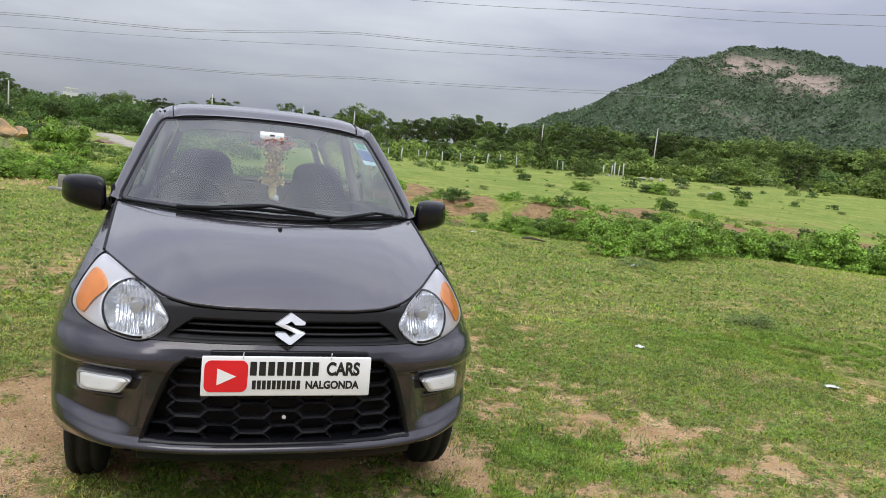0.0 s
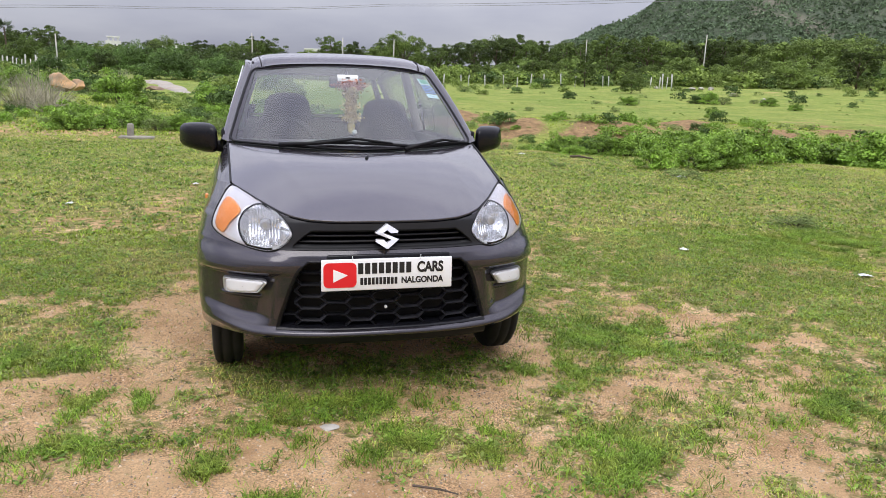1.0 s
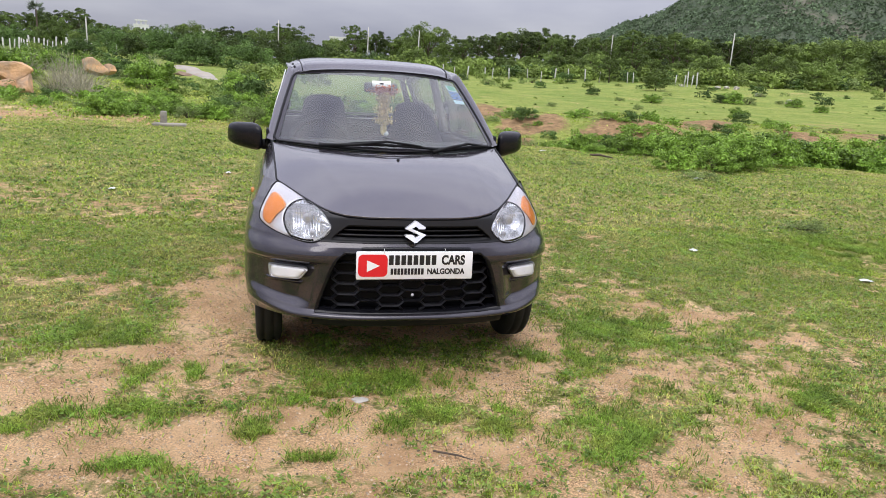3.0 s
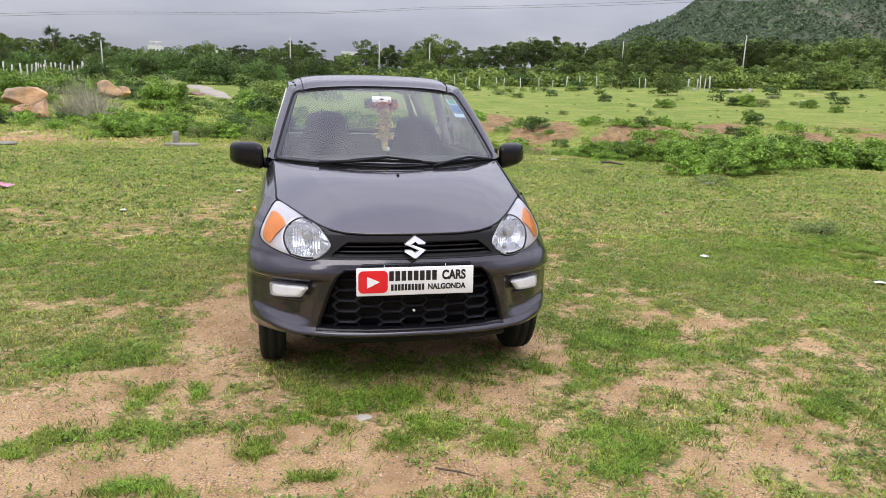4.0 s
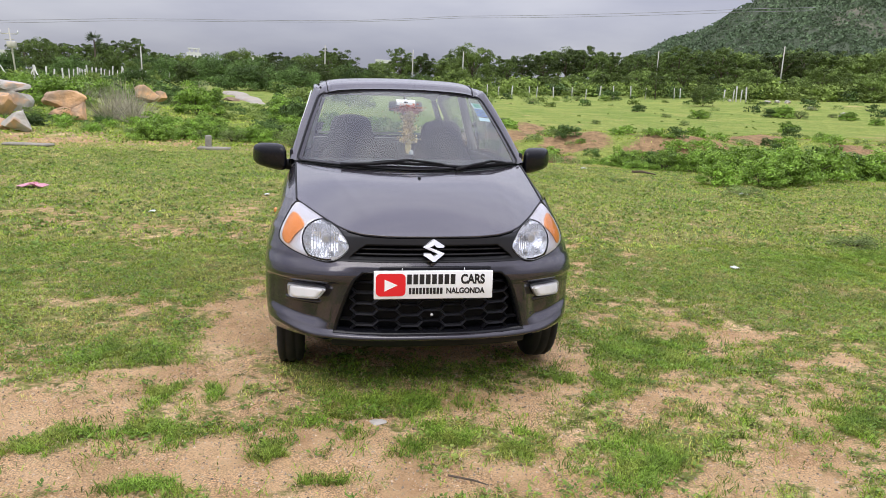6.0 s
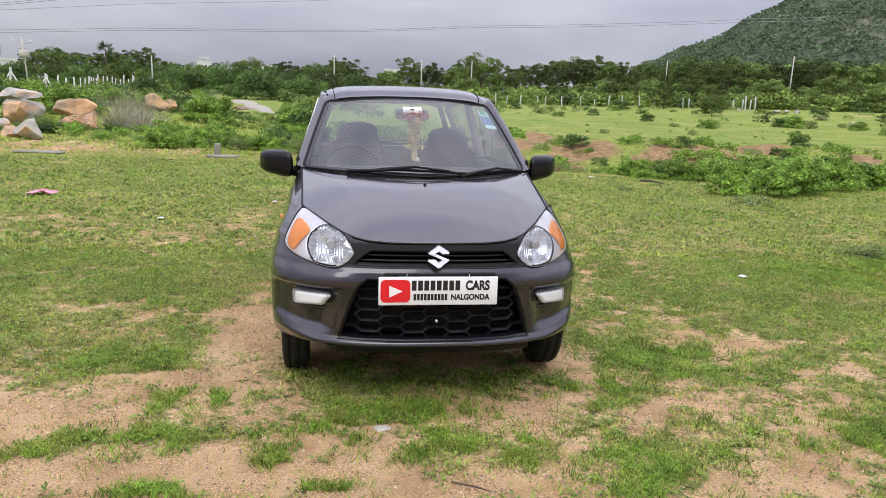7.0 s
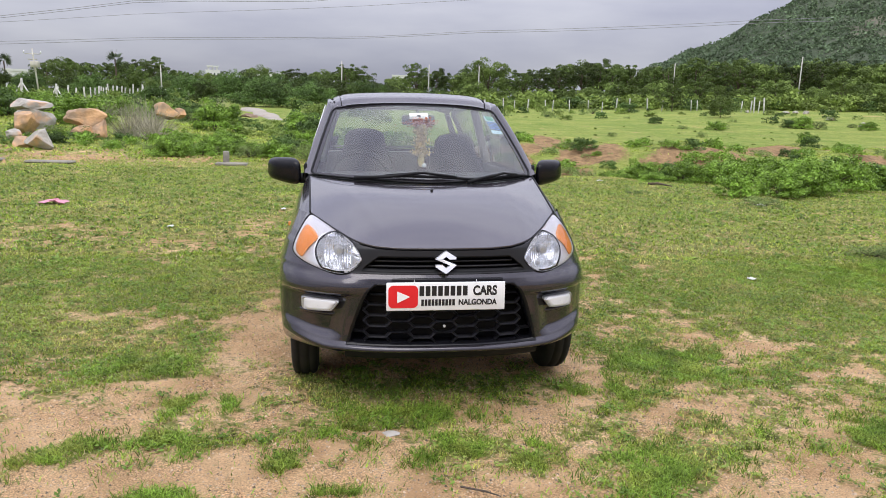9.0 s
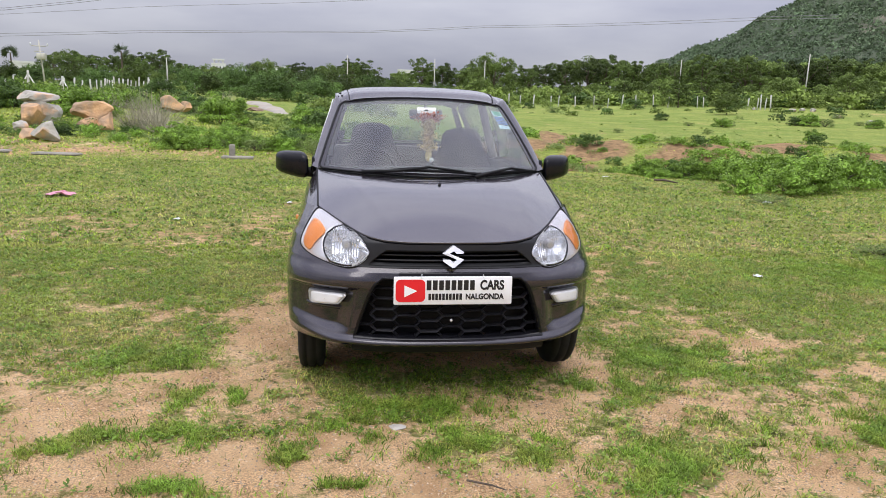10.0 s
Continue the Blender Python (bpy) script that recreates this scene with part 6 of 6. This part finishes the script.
P = []
for y in [1.395, 1.405, 1.42, 1.44, 1.46, 1.48] + list(np.linspace(1.5, 3.25, 36)):
    row = []
    for k in range(-50, 51):
        a = k / 50
        yy = y + 0.075 * abs(a) ** 2.2 * (1 - float(sstep(1.4, 1.9, y)))
        x = a * roof_half(y)
        row.append(Vector((x, yy, roof_z(x, y))))
    P.append(row)
part("roof", grid(bmesh.new(), P), PAINT, car, "grey painted roof with two pressed channels")
part("roof_end_cap", box(0.014, 0.040, 0.010, (-0.476, 1.575, 1.372), 0.004, 1), BLACK, car)
for s in (-1, 1):
    # windscreen pillar
    P = []
    for k in range(25):
        v = k / 24
        inner = screen_point(s * 1.004, v, -0.002)
        outer = Vector((s * lerp(0.630, 0.503, v), lerp(1.045, 1.545, v), lerp(0.960, 1.350, v) + 0.02 * math.sin(math.pi * min(v, 1))))
        bulge = Vector((s * 0.012, -0.018, 0.016))
        P.append([inner.lerp(outer, q) + bulge * math.sin(math.pi * q) for q in (0, 0.1, 0.25, 0.4, 0.55, 0.7, 0.85, 0.95, 1.0)] + [outer + Vector((-s * 0.012, 0.03, -0.016))])
    part("windscreen_pillar", grid(bmesh.new(), P), PAINT, car)
    # roof rail along the doors and rear pillar
    def side_at(y, q):
        x0, z0 = table(0.985, WIDE), 0.985
        x1, z1 = roof_half(min(max(y, 1.4), 3.25)) + 0.012, roof_z(0, min(max(y, 1.5), 3.25)) - 0.050
        return Vector((s * (lerp(x0, x1, q) + 0.012 * math.sin(math.pi * q)), y, lerp(z0, z1, q)))
    P = []
    for y in [1.40, 1.42, 1.44, 1.46, 1.48] + list(np.linspace(1.5, 3.25, 32)):
        k = float(sstep(1.40, 1.62, y))
        edge = Vector((s * (roof_half(y) - 0.003), y + 0.075 * (1 - float(sstep(1.4, 1.9, y))), roof_z(roof_half(y), y) - 0.001))
        out = Vector((s * 0.503, 1.545, 1.350)).lerp(Vector((s * (roof_half(y) + 0.028), y + 0.02, roof_z(0, y) - 0.075)), k)
        out.y = max(out.y, 1.545)
        P.append([edge.lerp(out, q) + Vector((s * 0.010, -0.012 * (1 - k), 0.014)) * math.sin(math.pi * q) for q in (0, 0.15, 0.3, 0.5, 0.7, 0.85, 1.0)] + [out + Vector((-s * 0.010, 0.02, -0.025))])
    groove = [Vector((s * (roof_half(y) - 0.048), y + 0.075 * 0.78 * (1 - float(sstep(1.4, 1.9, y))), roof_z(roof_half(y) - 0.048, y) + 0.0005)) for y in np.linspace(1.41, 3.2, 50)]
    part("roof_groove", tube(bmesh.new(), groove, 0.0028, 5), BLACK, car, "thin dark roof groove")
    part("roof_rail", grid(bmesh.new(), P), PAINT, car)
    part("door_frame", grid(bmesh.new(), [[side_at(lerp(2.06, 2.13, k), q) for k in (0, 1)] for q in np.linspace(0, 0.9, 8)]), BLACK, car)
    part("rear_pillar", grid(bmesh.new(), [[side_at(lerp(2.86 + 0.1 * (1 - q), 3.30 - 0.06 * q, k), q) for k in (0, 0.3, 0.6, 1)] for q in np.linspace(0, 0.9, 8)]), PAINT, car)
    part("side_window", grid(bmesh.new(), [[side_at(lerp(1.08 + 0.47 * q, 2.95, k / 10), q) * 1.0 - Vector((s * 0.008, 0, 0)) for k in range(11)] for q in np.linspace(0, 0.9, 8)]), PANE_SIDE, car).visible_shadow = False
    if s < 0:
        part("rain_visor", tube(bmesh.new(), [side_at(lerp(1.10, 1.56, k / 10), min(0.02 + 0.92 * k / 10, 0.9)) + Vector((-0.012, -0.02, 0.012)) for k in range(11)], 0.0035, 6), LITTER, car, "pale clear rain visor edge")

# side mirrors
for s in (-1, 1):
    mirror = root("side_mirror", (0, 0, 0), "", "")
    mirror.parent = car
    bm = bmesh.new()
    bmesh.ops.create_icosphere(bm, subdivisions=4, radius=1.0)
    for v in bm.verts:
        x, y, z = v.co
        e = 0.52
        x, z = math.copysign(abs(x) ** e, x), math.copysign(abs(z) ** e, z)
        k = max(1e-6, (abs(x) ** 4 + abs(z) ** 4) ** 0.25)
        x, z = x / max(k, 1), z / max(k, 1)
        y = y if y < 0 else y * 0.35
        sx = 0.096 * (1 - 0.03 * z)
        v.co = Vector((s * (0.735 - x * sx * 0.93 + y * 0.02), 1.140 + y * 0.075 - 0.052 * x, 0.988 + z * (0.067 + 0.010 * x) - 0.008 * x))
    bmesh.ops.recalc_face_normals(bm, faces=bm.faces)
    part("shell", bm, BLACK_GLOSS, mirror, "black plastic mirror shell")
    part("arm", tube(bmesh.new(), [(s * 0.615, 1.10, 0.945), (s * 0.655, 1.125, 0.945), (s * 0.70, 1.15, 0.955)], [0.030, 0.026, 0.034], 10), BLACK, mirror)
    part("sail_panel", box(0.012, 0.16, 0.09, (s * 0.617, 1.10, 0.985), 0.005, 1), BLACK, mirror)
    part("side_repeater", box(0.016, 0.045, 0.022, (s * (table(0.74, WIDE) + 0.004), 0.80, 0.745), 0.005, 2), AMBER, car, "small amber side indicator")


# wipers
def wiper(u0, v0, u1, v1, ua, va, rise):
    w = root("wiper", (0, 0, 0), "", "")
    w.parent = car
    q = lambda u, v, o: screen_point(u, v, o)
    blade = [q(lerp(u0, u1, k / 12), lerp(v0, v1, k / 12) + rise * math.sin(math.pi * k / 12), 0.014) for k in range(13)]
    part("blade", tube(bmesh.new(), blade, 0.0075, 6), BLACK, w, "black rubber wiper blade")
    part("bridge", tube(bmesh.new(), [blade[2] + Vector((0, -0.004, 0.006)), blade[6] + Vector((0, -0.012, 0.020)), blade[10] + Vector((0, -0.004, 0.006))], 0.006, 5), BLACK, w)
    part("arm", tube(bmesh.new(), [q(ua, va, 0.02), q(lerp(ua, (u0 + u1) / 2, 0.5), lerp(va, (v0 + v1) / 2, 0.5) + 0.01, 0.03), blade[6] + Vector((0, -0.01, 0.018))], [0.011, 0.008, 0.007], 6), BLACK, w)


wiper(-0.52, 0.0, 0.40, -0.005, -0.62, -0.03, 0.045)
wiper(0.44, -0.02, 0.92, -0.012, 0.34, -0.04, 0.015)


# wheels
def wheel(x, y, turn):
    w = root("wheel", (x, y, 0.292), "", "")
    w.parent = car
    w.rotation_euler = (0, 0, radians(turn))
    s = 1 if x > 0 else -1
    prof = [(-0.054, 0.175), (-0.060, 0.20), (-0.061, 0.235), (-0.055, 0.260), (-0.044, 0.271), (-0.030, 0.272), (-0.026, 0.265), (-0.018, 0.265), (-0.014, 0.273), (0.014, 0.273), (0.018, 0.265), (0.026, 0.265), (0.030, 0.272), (0.044, 0.271), (0.055, 0.260), (0.061, 0.235), (0.060, 0.20), (0.054, 0.175)]
    n = 64
    P = [[Vector((px, (r - (0.006 if (abs(px) in (0.044,) and k % 2) else 0)) * math.cos(2 * math.pi * k / n), (r - (0.006 if (abs(px) in (0.044,) and k % 2) else 0)) * math.sin(2 * math.pi * k / n))) for k in range(n + 1)] for px, r in prof]
    part("tyre", grid(bmesh.new(), P), RUBBER, w, "dusty black tyre")
    P = [[Vector((s * px, r * math.cos(2 * math.pi * k / n), r * math.sin(2 * math.pi * k / n))) for k in range(n + 1)] for px, r in ((0.050, 0.178), (0.060, 0.170), (0.055, 0.155), (0.050, 0.12), (0.062, 0.06), (0.066, 0.03), (0.066, 0.001))]
    part("wheel_cover", grid(bmesh.new(), P), RIM, w, "silver wheel cover")


for s in (-1, 1):
    wheel(s * 0.614 + 0.006, 0.655, 0)
    wheel(s * 0.632, 3.015, 0)

# back of the car: tailgate with its window
P = []
for z in np.linspace(0.30, 0.98, 12):
    w = table(z, WIDE)
    P.append([Vector((a * w, 3.36 + 0.05 * (1 - a * a), z)) for a in np.linspace(-1, 1, 17)])
part("tailgate", grid(bmesh.new(), P), PAINT, car)
part("tailgate_frame", grid(bmesh.new(), [[Vector((a * lerp(0.60, 0.45, q), lerp(3.38, 3.26, q), lerp(0.98, 1.36, q))) for a in np.linspace(-1, 1, 21)] for q in np.linspace(0, 1, 13)], lambda p: abs(p.x) > lerp(0.50, 0.40, (p.z - 0.98) / 0.38) or p.z < 1.02 or p.z > 1.325), PAINT, car)
part("rear_window", grid(bmesh.new(), [[Vector((a * lerp(0.51, 0.41, q), lerp(3.37, 3.27, q), lerp(1.01, 1.335, q))) for a in np.linspace(-1, 1, 9)] for q in np.linspace(0, 1, 5)]), PANE_SIDE, car).visible_shadow = False

# cabin
part("cabin_floor", box(1.24, 2.6, 0.04, (0, 2.05, 0.30), 0, 1), CABIN, car)
part("firewall", box(1.20, 0.04, 0.62, (0, 0.98, 0.62), 0, 1), CABIN, car)
part("dashboard", box(1.17, 0.46, 0.26, (0, 1.19, 0.835), 0.06, 4), CABIN, car, "dark grey dashboard")
for s in (-1, 1):
    part("door_trim", box(0.03, 2.2, 0.60, (s * 0.60, 2.1, 0.66), 0.01, 1), CABIN, car)
    part("pillar_trim", tube(bmesh.new(), [(s * 0.555, 2.06, 0.98), (s * 0.505, 2.10, 1.2), (s * 0.46, 2.12, 1.38)], 0.028, 8), CABIN_LIGHT, car, "pale pillar trim")
part("headliner", grid(bmesh.new(), [[Vector((x, y, roof_z(x, y) - 0.03)) for x in np.linspace(-0.45, 0.45, 9)] for y in np.linspace(1.48, 3.2, 12)]), CABIN_LIGHT, car)


def car_seat(x, y, wide, top):
    seat = root("front_seat", (x, y, 0), "", "")
    seat.parent = car

    def cushion(name, rows):
        P = []
        n = 28
        for cx, cy, cz, hw, hd in rows:
            P.append([Vector((cx + math.copysign(abs(math.cos(a)) ** 0.6, math.cos(a)) * hw, cy + math.copysign(abs(math.sin(a)) ** 0.7, math.sin(a)) * hd, cz)) for a in [2 * math.pi * k / n for k in range(n + 1)]])
        part(name, grid(bmesh.new(), P), SEAT, seat)
    cushion("backrest", [(0, -0.10, 0.46, 0.22, 0.09), (0, -0.06, 0.60, 0.235, 0.09), (0, 0.0, 0.80, 0.225, 0.08), (0, 0.05, 0.92, 0.20, 0.075), (0, 0.075, top - 0.16, 0.155, 0.065), (0, 0.085, top - 0.10, 0.135, 0.06), (0, 0.095, top - 0.045, 0.125, 0.055), (0, 0.10, top - 0.015, 0.10, 0.045), (0, 0.10, top, 0.05, 0.025), (0, 0.10, top + 0.002, 0.001, 0.001)])
    cushion("cushion", [(0, -0.30, 0.36, 0.23, 0.25), (0, -0.30, 0.46, 0.24, 0.26), (0, -0.30, 0.50, 0.20, 0.22), (0, -0.30, 0.505, 0.001, 0.001)])


car_seat(-0.275, 1.80, 0.46, 1.200)
car_seat(0.305, 1.80, 0.46, 1.175)
part("rear_seat", box(1.08, 0.16, 0.62, (0, 2.80, 0.70), 0.05, 3), SEAT, car)
part("parcel_shelf", box(1.05, 0.34, 0.02, (0, 3.10, 0.985), 0.006, 1), CABIN_LIGHT, car)
part("shelf_strip", box(0.98, 0.012, 0.018, (0, 3.20, 1.032), 0.004, 1), CABIN_LIGHT, car)
steer = root("steering_wheel", (-0.325, 1.36, 0.915), "", "")
steer.parent = car
steer.rotation_euler = (radians(62), 0, 0)
bm = bmesh.new()
loop_tube(bm, [(0.178 * math.cos(a), 0.178 * math.sin(a), 0) for a in [2 * math.pi * k / 40 for k in range(40)]], 0.016, 8)
part("rim", bm, BLACK, steer)
part("hub", box(0.14, 0.11, 0.05, (0, -0.01, -0.02), 0.02, 2), BLACK, steer)
for a in (0, 180, 270):
    part("spoke", tube(bmesh.new(), [(0.05 * math.cos(radians(a)), 0.05 * math.sin(radians(a)), -0.02), (0.175 * math.cos(radians(a)), 0.175 * math.sin(radians(a)), 0)], 0.014, 6), BLACK, steer)
# inner mirror with a pale back, stickers on the glass
inner = root("inner_mirror", (0, 0, 0), "", "")
inner.parent = car
part("shell", box(0.19, 0.035, 0.058, (0.01, 1.335, 1.262), 0.014, 3), CABIN, inner, "dark grey mirror shell")
part("stalk", tube(bmesh.new(), [(0.01, 1.34, 1.27), (0.01, 1.375, 1.318)], 0.008, 6), BLACK, inner)
part("card", box(0.105, 0.004, 0.036, (0.006, 1.272, 1.284), 0.001, 1, m=pose(0, 0, 0, -28, 0, 0)), PLATE, inner, "small white card")
part("card_mark", box(0.022, 0.005, 0.010, (0.006, 1.270, 1.285), 0.001, 1, m=pose(0, 0, 0, -28, 0, 0)), INK, inner)


def sticker(u0, u1, v0, v1, mat, label, off=-0.004):
    part("sticker", grid(bmesh.new(), [[screen_point(lerp(u0, u1, a / 4) - 0.10 * 0, lerp(v0, v1, b / 4), off) for a in range(5)] for b in range(5)]), mat, car, label)


sticker(0.82, 0.945, 0.80, 0.895, STICK_W, "pale square sticker on the glass", -0.004)
sticker(0.835, 0.93, 0.812, 0.883, STICK_G, "green square emblem on the sticker", -0.001)
for k in range(5):
    sticker(0.82, 0.955, 0.775 - k * 0.026, 0.793 - k * 0.026, STICK_B, "blue striped sticker on the glass", -0.004)
sticker(0.82, 0.95, 0.60, 0.655, STICK_W, "pale blue sticker on the glass", -0.004)

# garland hanging from the inner mirror
garland = root("garland", (0.012, 1.235, 1.262), "gold tinsel garland with a red top and an oval pendant", "garland")
r = np.random.default_rng(4)
pts = []
for k in range(2200):
    q = r.random()
    wide = 0.012 + 0.011 * math.sin(q * 9) ** 2
    pts.append((r.normal() * wide, r.normal() * 0.012, -0.025 - 0.175 * q))
V, F = leaf_quads(np.array(pts), 0.014, r, 0.8)
link_mesh("tinsel", V, F, GOLD, garland)
pts = np.array([(r.normal() * 0.040, r.normal() * 0.012, -0.018 + r.normal() * 0.013) for k in range(420)])
V, F = leaf_quads(pts, 0.013, r, 0.8)
link_mesh("red_flowers", V, F, RED_CLOTH, garland)
bm = bmesh.new()
bmesh.ops.create_icosphere(bm, subdivisions=3, radius=1)
bmesh.ops.scale(bm, vec=(0.019, 0.008, 0.036), verts=bm.verts)
bmesh.ops.translate(bm, vec=(0.002, 0, -0.225), verts=bm.verts)
part("pendant", bm, GOLD, garland, "oval gold pendant")
part("cord", tube(bmesh.new(), [(0, 0.06, 0.0), (0, 0.0, -0.01), (0, 0, -0.20)], 0.002, 5), RED_CLOTH, garland)
bm = bmesh.new()
bmesh.ops.create_icosphere(bm, subdivisions=2, radius=0.014)
bmesh.ops.translate(bm, vec=(0.020, 0, -0.252), verts=bm.verts)
part("bead", bm, PLATE, garland, "small white bead")
